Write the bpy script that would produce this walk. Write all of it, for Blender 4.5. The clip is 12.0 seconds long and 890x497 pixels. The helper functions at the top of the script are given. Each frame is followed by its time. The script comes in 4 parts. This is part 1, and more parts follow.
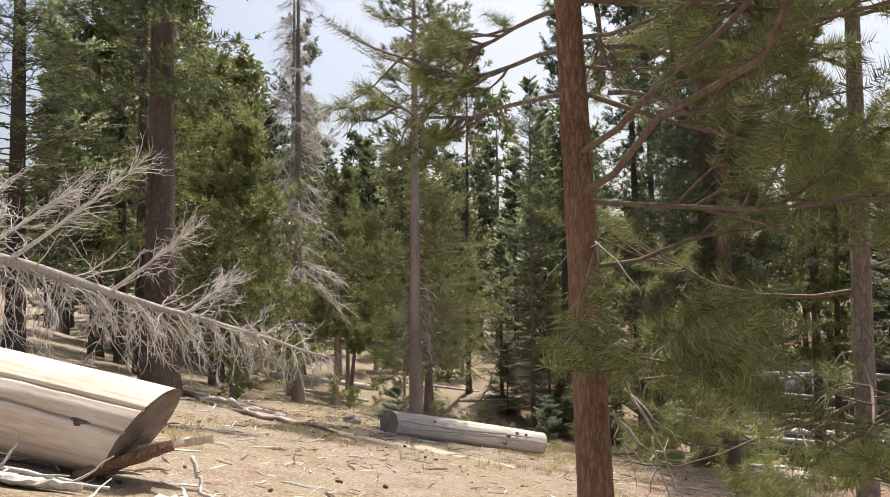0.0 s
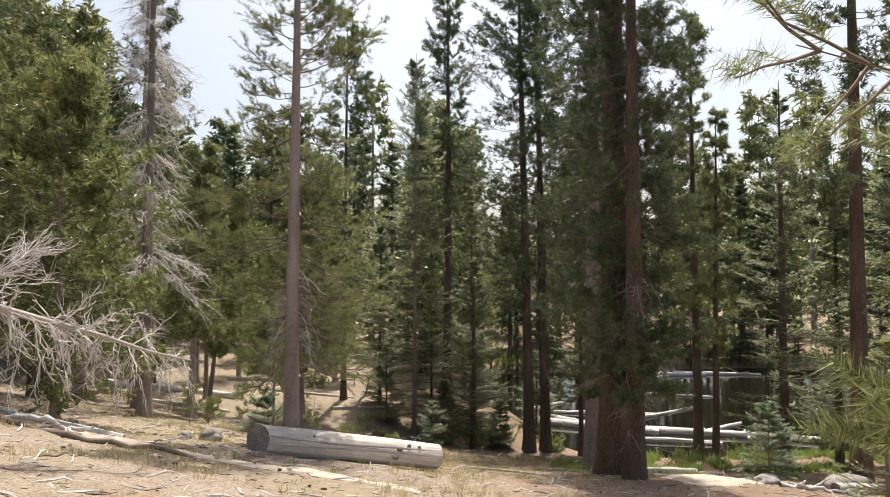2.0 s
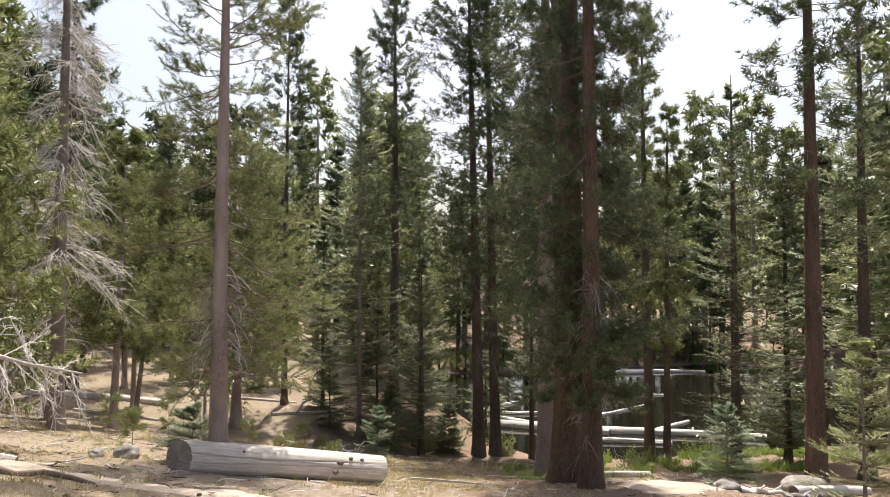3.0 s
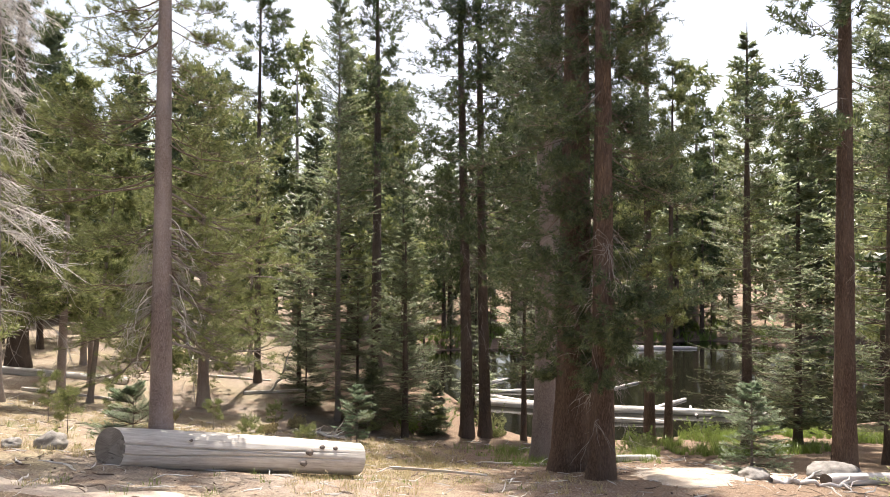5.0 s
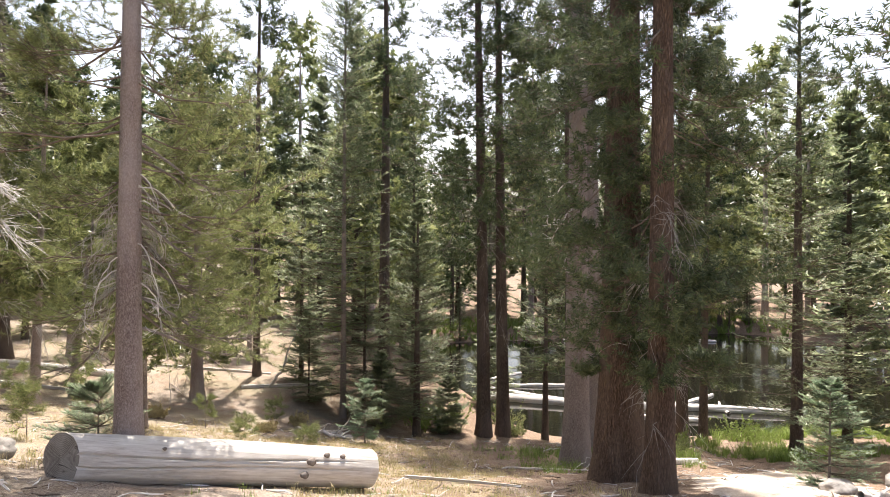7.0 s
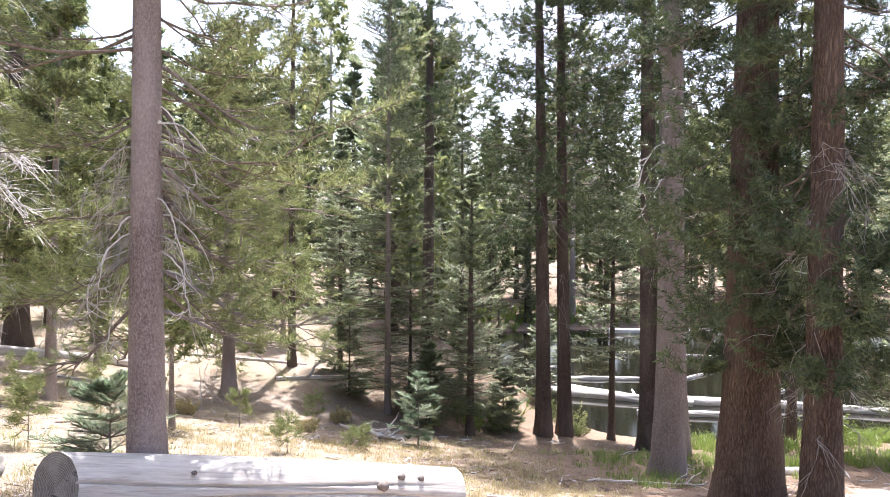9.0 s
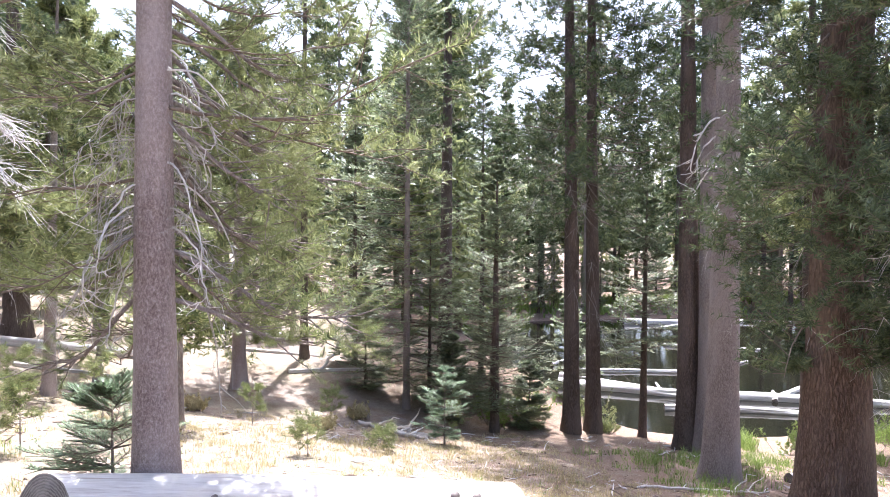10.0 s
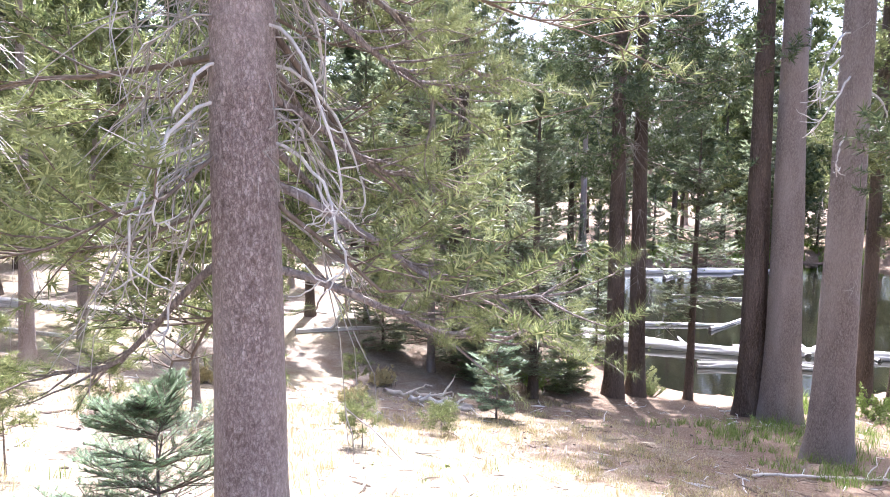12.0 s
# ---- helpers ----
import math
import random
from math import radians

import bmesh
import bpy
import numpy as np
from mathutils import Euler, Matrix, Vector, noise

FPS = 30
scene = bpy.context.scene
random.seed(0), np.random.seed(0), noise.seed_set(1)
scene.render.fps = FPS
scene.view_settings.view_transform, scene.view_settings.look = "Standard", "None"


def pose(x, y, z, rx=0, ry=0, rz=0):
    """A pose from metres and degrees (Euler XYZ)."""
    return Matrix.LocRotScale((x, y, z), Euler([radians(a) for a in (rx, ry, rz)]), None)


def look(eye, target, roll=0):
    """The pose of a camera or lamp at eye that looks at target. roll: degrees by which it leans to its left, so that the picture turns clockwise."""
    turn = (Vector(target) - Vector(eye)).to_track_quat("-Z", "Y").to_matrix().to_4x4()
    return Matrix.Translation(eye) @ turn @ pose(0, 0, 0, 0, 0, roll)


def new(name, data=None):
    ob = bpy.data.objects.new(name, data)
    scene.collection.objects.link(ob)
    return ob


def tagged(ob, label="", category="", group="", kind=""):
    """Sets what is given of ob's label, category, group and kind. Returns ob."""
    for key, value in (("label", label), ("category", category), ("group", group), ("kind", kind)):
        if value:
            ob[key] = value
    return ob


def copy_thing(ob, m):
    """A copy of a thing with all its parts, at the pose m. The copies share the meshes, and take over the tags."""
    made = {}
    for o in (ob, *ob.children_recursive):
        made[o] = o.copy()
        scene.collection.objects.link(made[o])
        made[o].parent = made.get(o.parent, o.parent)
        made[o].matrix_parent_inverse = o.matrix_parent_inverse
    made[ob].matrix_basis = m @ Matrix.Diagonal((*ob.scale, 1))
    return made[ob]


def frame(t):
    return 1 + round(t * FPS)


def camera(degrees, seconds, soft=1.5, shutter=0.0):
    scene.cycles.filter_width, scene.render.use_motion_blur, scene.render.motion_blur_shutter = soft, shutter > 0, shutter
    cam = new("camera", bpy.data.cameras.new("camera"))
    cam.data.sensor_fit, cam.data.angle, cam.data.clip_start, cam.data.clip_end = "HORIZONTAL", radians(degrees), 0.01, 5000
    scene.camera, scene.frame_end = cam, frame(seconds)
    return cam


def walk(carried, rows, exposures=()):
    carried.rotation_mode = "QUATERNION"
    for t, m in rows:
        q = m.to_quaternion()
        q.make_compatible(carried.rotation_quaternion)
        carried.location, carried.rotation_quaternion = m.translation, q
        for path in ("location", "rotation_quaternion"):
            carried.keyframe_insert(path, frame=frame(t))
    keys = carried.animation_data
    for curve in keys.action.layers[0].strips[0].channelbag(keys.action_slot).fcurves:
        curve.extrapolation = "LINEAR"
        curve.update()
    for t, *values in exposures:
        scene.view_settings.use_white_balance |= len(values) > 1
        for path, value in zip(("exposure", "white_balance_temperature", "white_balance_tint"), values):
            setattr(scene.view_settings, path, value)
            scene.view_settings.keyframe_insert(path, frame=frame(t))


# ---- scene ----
cam = camera(66.6, 12.0, soft=0.6)
PATH = [
    (0, (0.073, -0.016, 1.816), (0.072, 2.382, 1.906), -0.5),
    (0.5, (-0.103, 0.545, 1.814), (-0.011, 2.941, 1.901), -0.2),
    (1, (-0.266, 1.064, 1.712), (-0.091, 3.457, 1.8), -0.0),
    (1.5, (-0.292, 1.644, 1.585), (0.043, 4.019, 1.669), 0.2),
    (2, (-0.272, 2.124, 1.504), (0.19, 4.477, 1.608), 0.2),
    (2.5, (-0.209, 2.593, 1.493), (0.38, 4.918, 1.597), 0.2),
    (3, (-0.025, 3.15, 1.475), (0.617, 5.461, 1.576), 0.1),
    (5, (0.438, 5.074, 1.142), (1.134, 7.37, 1.165), 0.27),
    (5.5, (0.619, 5.507, 1.07), (1.314, 7.804, 1.087), 0.36),
    (6, (0.662, 5.94, 1.019), (1.367, 8.234, 1.039), 0.36),
    (6.5, (0.707, 6.451, 0.935), (1.408, 8.747, 0.938), 0.32),
    (7, (0.646, 6.983, 0.809), (1.33, 9.283, 0.809), 0.41),
    (9, (0.419, 9.204, 0.52), (1.019, 11.527, 0.48), 0.41),
    (9.5, (0.282, 9.803, 0.51), (0.868, 12.13, 0.454), 0.54),
    (10, (0.204, 10.358, 0.398), (0.792, 12.684, 0.322), 0.5),
    (10.5, (0.026, 10.95, 0.401), (0.624, 13.272, 0.287), 0.54),
    (11, (-0.086, 11.532, 0.364), (0.55, 13.842, 0.216), 0.41),
    (11.5, (-0.29, 12.097, 0.364), (0.368, 14.398, 0.174), 0.59),
    (12, (-0.65, 12.695, 0.258), (0.037, 14.98, -0.001), 0.63),
]
EXPOSURES = [(0, 0.3, 6900, 10), (3, 0.55, 6800, 10), (5, 0.86, 6800, 11), (7, 1.07, 6700, 11), (9, 1.5, 6000, 15), (10.5, 1.82, 5600, 17), (12, 1.98, 5600, 18)]
walk(cam, [(t, look(eye, target, roll)) for t, eye, target, roll in PATH], EXPOSURES)

# ---- world, sun ----
world = bpy.data.worlds.new("sky")
scene.world = world
world.use_nodes = True
wn = world.node_tree
sky = wn.nodes.new("ShaderNodeTexSky")
sky.sky_type = "NISHITA"
sky.sun_disc = False
SUN_EL, SUN_AZ = radians(65), radians(20)
sky.sun_elevation, sky.sun_rotation = SUN_EL, SUN_AZ
sky.air_density, sky.dust_density, sky.ozone_density = 1.0, 5.0, 0.6
wn.links.new(sky.outputs[0], wn.nodes["Background"].inputs[0])
wn.nodes["Background"].inputs[1].default_value = 0.15
sun = new("sun", bpy.data.lights.new("sun", "SUN"))
sun.data.energy, sun.data.angle, sun.data.color = 5.0, radians(0.55), (1.0, 0.95, 0.87)
sun_way = Vector((math.sin(SUN_AZ) * math.cos(SUN_EL), math.cos(SUN_AZ) * math.cos(SUN_EL), math.sin(SUN_EL)))
sun.matrix_world = look(tuple(sun_way * 60), (0, 0, 0))


# ---- materials ----
def material(name):
    m = bpy.data.materials.new(name)
    m.use_nodes = True
    nt = m.node_tree
    return m, nt, nt.nodes["Principled BSDF"]


def coords(nt, scale=(1, 1, 1), kind="Object"):
    tc = nt.nodes.new("ShaderNodeTexCoord")
    mp = nt.nodes.new("ShaderNodeMapping")
    mp.inputs["Scale"].default_value = scale
    nt.links.new(tc.outputs[kind], mp.inputs[0])
    return mp.outputs[0]


def noise_tex(nt, co, scale, detail=6, rough=0.6, distort=0.0):
    n = nt.nodes.new("ShaderNodeTexNoise")
    nt.links.new(co, n.inputs["Vector"])
    n.inputs["Scale"].default_value, n.inputs["Detail"].default_value = scale, detail
    n.inputs["Roughness"].default_value, n.inputs["Distortion"].default_value = rough, distort
    return n.outputs["Fac"]


def voronoi(nt, co, scale, feature="F1", out="Distance"):
    n = nt.nodes.new("ShaderNodeTexVoronoi")
    n.feature = feature
    nt.links.new(co, n.inputs["Vector"])
    n.inputs["Scale"].default_value = scale
    return n.outputs[out]


def ramp(nt, fac, stops):
    r = nt.nodes.new("ShaderNodeValToRGB")
    el = r.color_ramp.elements
    while len(el) < len(stops):
        el.new(0.5)
    for e, (p, c) in zip(el, stops):
        e.position, e.color = p, (*c, 1)
    nt.links.new(fac, r.inputs[0])
    return r.outputs[0]


def blend(nt, fac, a, b, mode="MIX"):
    n = nt.nodes.new("ShaderNodeMix")
    n.data_type, n.blend_type = "RGBA", mode
    for sock, v in ((n.inputs[0], fac), (n.inputs[6], a), (n.inputs[7], b)):
        if isinstance(v, (int, float)):
            sock.default_value = v
        elif isinstance(v, tuple):
            sock.default_value = (*v, 1)
        else:
            nt.links.new(v, sock)
    return n.outputs[2]


def bump(nt, bsdf, height, strength, dist):
    b = nt.nodes.new("ShaderNodeBump")
    b.inputs["Strength"].default_value, b.inputs["Distance"].default_value = strength, dist
    nt.links.new(height, b.inputs["Height"])
    nt.links.new(b.outputs[0], bsdf.inputs["Normal"])


def bark_mat(name, dark, mid, light, scale=22.0, stretch=0.45, depth=0.02):
    m, nt, b = material(name)
    co = coords(nt, (1, 1, stretch))
    warp = nt.nodes.new("ShaderNodeTexNoise")
    nt.links.new(co, warp.inputs["Vector"])
    warp.inputs["Scale"].default_value, warp.inputs["Detail"].default_value = scale * 0.8, 5
    lift = nt.nodes.new("ShaderNodeVectorMath")
    lift.operation = "MULTIPLY_ADD"
    lift.inputs[1].default_value = (2.4 / scale, 2.4 / scale, 2.4 / scale)
    nt.links.new(warp.outputs["Color"], lift.inputs[0])
    nt.links.new(co, lift.inputs[2])
    cells = voronoi(nt, lift.outputs[0], scale, "DISTANCE_TO_EDGE")
    fine = noise_tex(nt, co, 60, 6, 0.7)
    wide = noise_tex(nt, coords(nt, (1, 1, 0.3)), 2.2, 4)
    col = ramp(nt, fine, [(0.3, dark), (0.5, mid), (0.72, light)])
    col = blend(nt, ramp(nt, cells, [(0.0, (0.75, 0.75, 0.75)), (0.10, (0, 0, 0))]), col, dark)
    flake = noise_tex(nt, co, scale * 2.2, 3, 0.8)
    col = blend(nt, ramp(nt, flake, [(0.60, (0, 0, 0)), (0.72, (0.55, 0.55, 0.55))]), col, light)
    col = blend(nt, ramp(nt, wide, [(0.4, (0, 0, 0)), (0.65, (0.6, 0.6, 0.6))]), col, light)
    nt.links.new(col, b.inputs["Base Color"])
    h = blend(nt, 0.35, ramp(nt, cells, [(0.0, (0, 0, 0)), (0.2, (1, 1, 1))]), fine)
    bump(nt, b, h, 1.0, depth)
    b.inputs["Roughness"].default_value = 0.92
    b.inputs["Specular IOR Level"].default_value = 0.2
    return m


BARK_PINE = bark_mat("bark_pine", (0.15, 0.11, 0.10), (0.36, 0.285, 0.265), (0.60, 0.53, 0.51), 75, 0.6, 0.008)
BARK_RED = bark_mat("bark_red", (0.06, 0.04, 0.03), (0.155, 0.105, 0.08), (0.25, 0.185, 0.145), 26, 0.22, 0.03)
BARK_GREY = bark_mat("bark_grey", (0.13, 0.105, 0.095), (0.27, 0.225, 0.205), (0.38, 0.33, 0.31), 30, 0.4, 0.01)
BARK_DARK = bark_mat("bark_dark", (0.045, 0.034, 0.028), (0.12, 0.09, 0.075), (0.22, 0.175, 0.15), 24, 0.25, 0.02)


def dead_wood(name, base, pale, dark):
    m, nt, b = material(name)
    along = coords(nt, (14, 14, 0.8))
    grain = noise_tex(nt, along, 3.0, 8, 0.7, 0.4)
    spots = noise_tex(nt, coords(nt, (1, 1, 1)), 2.5, 5)
    col = ramp(nt, grain, [(0.25, dark), (0.45, base), (0.7, pale)])
    col = blend(nt, ramp(nt, spots, [(0.45, (0, 0, 0)), (0.7, (0.55, 0.55, 0.55))]), col, pale)
    nt.links.new(col, b.inputs["Base Color"])
    bump(nt, b, grain, 0.5, 0.006)
    b.inputs["Roughness"].default_value = 0.8
    b.inputs["Specular IOR Level"].default_value = 0.25
    return m


LOG_WOOD = dead_wood("log_wood", (0.54, 0.50, 0.46), (0.72, 0.69, 0.65), (0.28, 0.23, 0.19))
LOG_WARM = dead_wood("log_warm", (0.62, 0.52, 0.43), (0.78, 0.72, 0.65), (0.40, 0.28, 0.20))
SILVER = dead_wood("silver_wood", (0.53, 0.50, 0.48), (0.72, 0.69, 0.67), (0.30, 0.26, 0.24))
DEAD_TWIG = dead_wood("dead_twig_wood", (0.36, 0.325, 0.295), (0.52, 0.49, 0.46), (0.19, 0.155, 0.135))
TWIG = dead_wood("twig_wood", (0.15, 0.115, 0.09), (0.25, 0.20, 0.165), (0.07, 0.05, 0.04))


def end_grain(name, deep, mid, stain):
    m, nt, b = material(name)
    w = nt.nodes.new("ShaderNodeTexWave")
    w.wave_type, w.rings_direction = "RINGS", "Z"
    nt.links.new(coords(nt), w.inputs["Vector"])
    w.inputs["Scale"].default_value, w.inputs["Distortion"].default_value = 17, 3.5
    w.inputs["Detail"].default_value, w.inputs["Detail Scale"].default_value = 4, 2.5
    rings = blend(nt, 0.55, w.outputs["Color"], noise_tex(nt, coords(nt), 30, 6, 0.7))
    col = ramp(nt, rings, [(0.25, deep), (0.75, mid)])
    col = blend(nt, ramp(nt, noise_tex(nt, coords(nt), 5, 5), [(0.42, (0, 0, 0)), (0.7, (0.8, 0.8, 0.8))]), col, stain)
    checks = noise_tex(nt, coords(nt, (9, 1.2, 1)), 3.0, 4, 0.6, 0.6)
    col = blend(nt, ramp(nt, checks, [(0.62, (0, 0, 0)), (0.68, (0.85, 0.85, 0.85))]), col, (0.03, 0.022, 0.018))
    nt.links.new(col, b.inputs["Base Color"])
    bump(nt, b, rings, 0.5, 0.006)
    b.inputs["Roughness"].default_value = 0.9
    return m


# END_GRAIN holds the shade on the great log's end in its dark browns
END_GRAIN = end_grain("end_grain", (0.075, 0.055, 0.045), (0.20, 0.16, 0.135), (0.26, 0.23, 0.21))
END_GREY = end_grain("end_grain_grey", (0.13, 0.115, 0.105), (0.31, 0.285, 0.265), (0.38, 0.36, 0.34))


def needle_mat(name, deep, mid, tip, through_light=0.35):
    m, nt, b = material(name)
    geo = nt.nodes.new("ShaderNodeNewGeometry")
    big = noise_tex(nt, coords(nt), 0.9, 3)
    col = ramp(nt, geo.outputs["Random Per Island"], [(0.0, deep), (0.55, mid), (1.0, tip)])
    col = blend(nt, ramp(nt, big, [(0.35, (0, 0, 0)), (0.7, (0.5, 0.5, 0.5))]), col, tip)
    nt.links.new(col, b.inputs["Base Color"])
    b.inputs["Roughness"].default_value = 0.38
    b.inputs["Specular IOR Level"].default_value = 0.5
    tr = nt.nodes.new("ShaderNodeBsdfTranslucent")
    nt.links.new(col, tr.inputs[0])
    mx = nt.nodes.new("ShaderNodeMixShader")
    mx.inputs[0].default_value = through_light
    nt.links.new(b.outputs[0], mx.inputs[1])
    nt.links.new(tr.outputs[0], mx.inputs[2])
    nt.links.new(mx.outputs[0], nt.nodes["Material Output"].inputs[0])
    return m


PINE_GREEN = needle_mat("pine_needles", (0.045, 0.07, 0.022), (0.16, 0.195, 0.068), (0.41, 0.43, 0.195), 0.45)
# darker needle set; deep shade of backlit crowns is put into its colour
PINE_SHADED = needle_mat("pine_needles_shaded", (0.022, 0.04, 0.016), (0.065, 0.10, 0.04), (0.20, 0.235, 0.105), 0.38)
FIR_GREEN = needle_mat("fir_needles", (0.07, 0.11, 0.06), (0.205, 0.26, 0.145), (0.43, 0.46, 0.27), 0.65)
FIR_PALE = needle_mat("fir_needles_pale", (0.12, 0.17, 0.07), (0.27, 0.33, 0.13), (0.48, 0.50, 0.23), 0.6)
FIR_YOUNG = needle_mat("fir_needles_young", (0.085, 0.145, 0.085), (0.19, 0.28, 0.16), (0.36, 0.44, 0.27), 0.55)
BARK_WARM = bark_mat("bark_warm", (0.12, 0.065, 0.045), (0.24, 0.145, 0.105), (0.36, 0.25, 0.19), 40, 0.3, 0.006)
GRASS_DRY = needle_mat("grass_dry", (0.34, 0.27, 0.13), (0.48, 0.40, 0.20), (0.58, 0.52, 0.30), 0.3)
GRASS_GREEN = needle_mat("grass_green", (0.10, 0.16, 0.03), (0.20, 0.29, 0.06), (0.32, 0.40, 0.12), 0.4)


def ground_mat():
    m, nt, b = material("forest_floor")
    co = coords(nt)
    wide = noise_tex(nt, co, 0.35, 5, 0.6, 0.3)
    mid = noise_tex(nt, co, 2.2, 8, 0.7)
    fine = noise_tex(nt, co, 34, 6, 0.75)
    crumbs = voronoi(nt, co, 28)
    soil = ramp(nt, fine, [(0.28, (0.12, 0.09, 0.07)), (0.5, (0.285, 0.235, 0.195)), (0.74, (0.48, 0.42, 0.365))])
    duff = ramp(nt, fine, [(0.28, (0.085, 0.055, 0.04)), (0.5, (0.215, 0.15, 0.108)), (0.72, (0.39, 0.30, 0.225))])
    straw = ramp(nt, fine, [(0.3, (0.13, 0.105, 0.07)), (0.55, (0.295, 0.25, 0.175)), (0.75, (0.47, 0.415, 0.295))])
    sep = nt.nodes.new("ShaderNodeSeparateXYZ")
    nt.links.new(co, sep.inputs[0])
    # red needle litter lies thickest under the trees on the pond side
    mr = nt.nodes.new("ShaderNodeMapRange")
    mr.inputs[1].default_value, mr.inputs[2].default_value = 1.0, 8.0
    mr.inputs[3].default_value, mr.inputs[4].default_value = -0.06, 0.15
    nt.links.new(sep.outputs[0], mr.inputs[0])
    add = nt.nodes.new("ShaderNodeMath")
    add.operation = "ADD"
    nt.links.new(mid, add.inputs[0])
    nt.links.new(mr.outputs[0], add.inputs[1])
    col = blend(nt, ramp(nt, wide, [(0.42, (0, 0, 0)), (0.58, (1, 1, 1))]), soil, straw)
    col = blend(nt, ramp(nt, add.outputs[0], [(0.42, (0, 0, 0)), (0.60, (1, 1, 1))]), col, duff)
    col = blend(nt, 0.3, col, crumbs, "OVERLAY")
    speck = noise_tex(nt, co, 75, 2, 0.5)
    col = blend(nt, ramp(nt, speck, [(0.60, (0, 0, 0)), (0.66, (0.85, 0.85, 0.85))]), col, (0.10, 0.06, 0.04))
    pale = noise_tex(nt, coords(nt, (1, 1.7, 1)), 52, 2, 0.5)
    col = blend(nt, ramp(nt, pale, [(0.63, (0, 0, 0)), (0.69, (0.7, 0.7, 0.7))]), col, (0.55, 0.48, 0.41))
    nt.links.new(col, b.inputs["Base Color"])
    bump(nt, b, blend(nt, 0.5, fine, mid), 0.9, 0.03)
    b.inputs["Roughness"].default_value = 0.95
    b.inputs["Specular IOR Level"].default_value = 0.15
    return m


GROUND = ground_mat()


def rock_mat():
    m, nt, b = material("rock")
    co = coords(nt)
    n = noise_tex(nt, co, 6, 8, 0.7)
    nt.links.new(ramp(nt, n, [(0.3, (0.13, 0.12, 0.11)), (0.5, (0.27, 0.25, 0.235)), (0.7, (0.40, 0.37, 0.34))]), b.inputs["Base Color"])
    bump(nt, b, noise_tex(nt, co, 18, 8, 0.7), 0.8, 0.02)
    b.inputs["Roughness"].default_value = 0.9
    return m


ROCK = rock_mat()


def water_mat():
    m, nt, b = material("pond_water")
    co = coords(nt)
    n = noise_tex(nt, co, 1.5, 4)
    nt.links.new(ramp(nt, n, [(0.3, (0.006, 0.007, 0.005)), (0.7, (0.014, 0.012, 0.008))]), b.inputs["Base Color"])
    b.inputs["Roughness"].default_value = 0.04
    b.inputs["IOR"].default_value = 1.33
    b.inputs["Specular IOR Level"].default_value = 0.8
    bump(nt, b, noise_tex(nt, coords(nt, (1, 2.5, 1)), 3.0, 3), 0.12, 0.02)
    return m


WATER = water_mat()

# ---- mesh helpers ----
rng = np.random.default_rng(7)


def mesh_of(name, verts, faces, mats, smooth=False, face_mat=None):
    """A mesh from arrays: verts (n, 3), faces (m, 3 or 4)."""
    me = bpy.data.meshes.new(name)
    verts = np.asarray(verts, dtype=np.float32)
    faces = np.asarray(faces, dtype=np.int32)
    k = faces.shape[1]
    me.vertices.add(len(verts))
    me.vertices.foreach_set("co", verts.ravel())
    me.loops.add(faces.size)
    me.loops.foreach_set("vertex_index", faces.ravel())
    me.polygons.add(len(faces))
    me.polygons.foreach_set("loop_start", np.arange(0, faces.size, k, dtype=np.int32))
    if face_mat is not None:
        me.polygons.foreach_set("material_index", np.asarray(face_mat, dtype=np.int32))
    me.polygons.foreach_set("use_smooth", np.full(len(faces), smooth))
    for mt in mats:
        me.materials.append(mt)
    me.update(calc_edges=True)
    return me


def part(name, me, parent=None, label=""):
    ob = new(name, me)
    if parent is not None:
        ob.parent = parent
    return tagged(ob, label)


def thing(name, x, y, z, label, category, group="", kind="", turn=0.0):
    ob = new(name)
    ob.matrix_world = pose(x, y, z, 0, 0, turn)
    return tagged(ob, label, category, group, kind)


def unit(v):
    return v / np.maximum(np.linalg.norm(v, axis=-1, keepdims=True), 1e-9)


def frames_for(d):
    """Two directions square to each of the directions d (n, 3)."""
    ref = np.where(np.abs(d[..., 2:3]) > 0.9, np.array([1.0, 0, 0]), np.array([0, 0, 1.0]))
    a = unit(np.cross(d, ref))
    return a, np.cross(d, a)


def tubes(pts, rad, sides):
    """Many tubes at once: pts (b, p, 3), rad (b, p). Gives verts and quad faces."""
    b, p, _ = pts.shape
    d = np.gradient(pts, axis=1)
    a, c = frames_for(unit(d))
    ang = np.arange(sides) * 2 * np.pi / sides
    ring = pts[:, :, None] + rad[:, :, None, None] * (a[:, :, None] * np.cos(ang)[:, None] + c[:, :, None] * np.sin(ang)[:, None])
    idx = np.arange(b * p * sides).reshape(b, p, sides)
    nxt = np.roll(idx, -1, axis=2)
    f = np.stack([idx[:, :-1], nxt[:, :-1], nxt[:, 1:], idx[:, 1:]], axis=-1)
    return ring.reshape(-1, 3), f.reshape(-1, 4)


def joined(pairs):
    v, f, n = [], [], 0
    for a, b in pairs:
        v.append(a)
        f.append(b + n)
        n += len(a)
    return np.concatenate(v), np.concatenate(f)


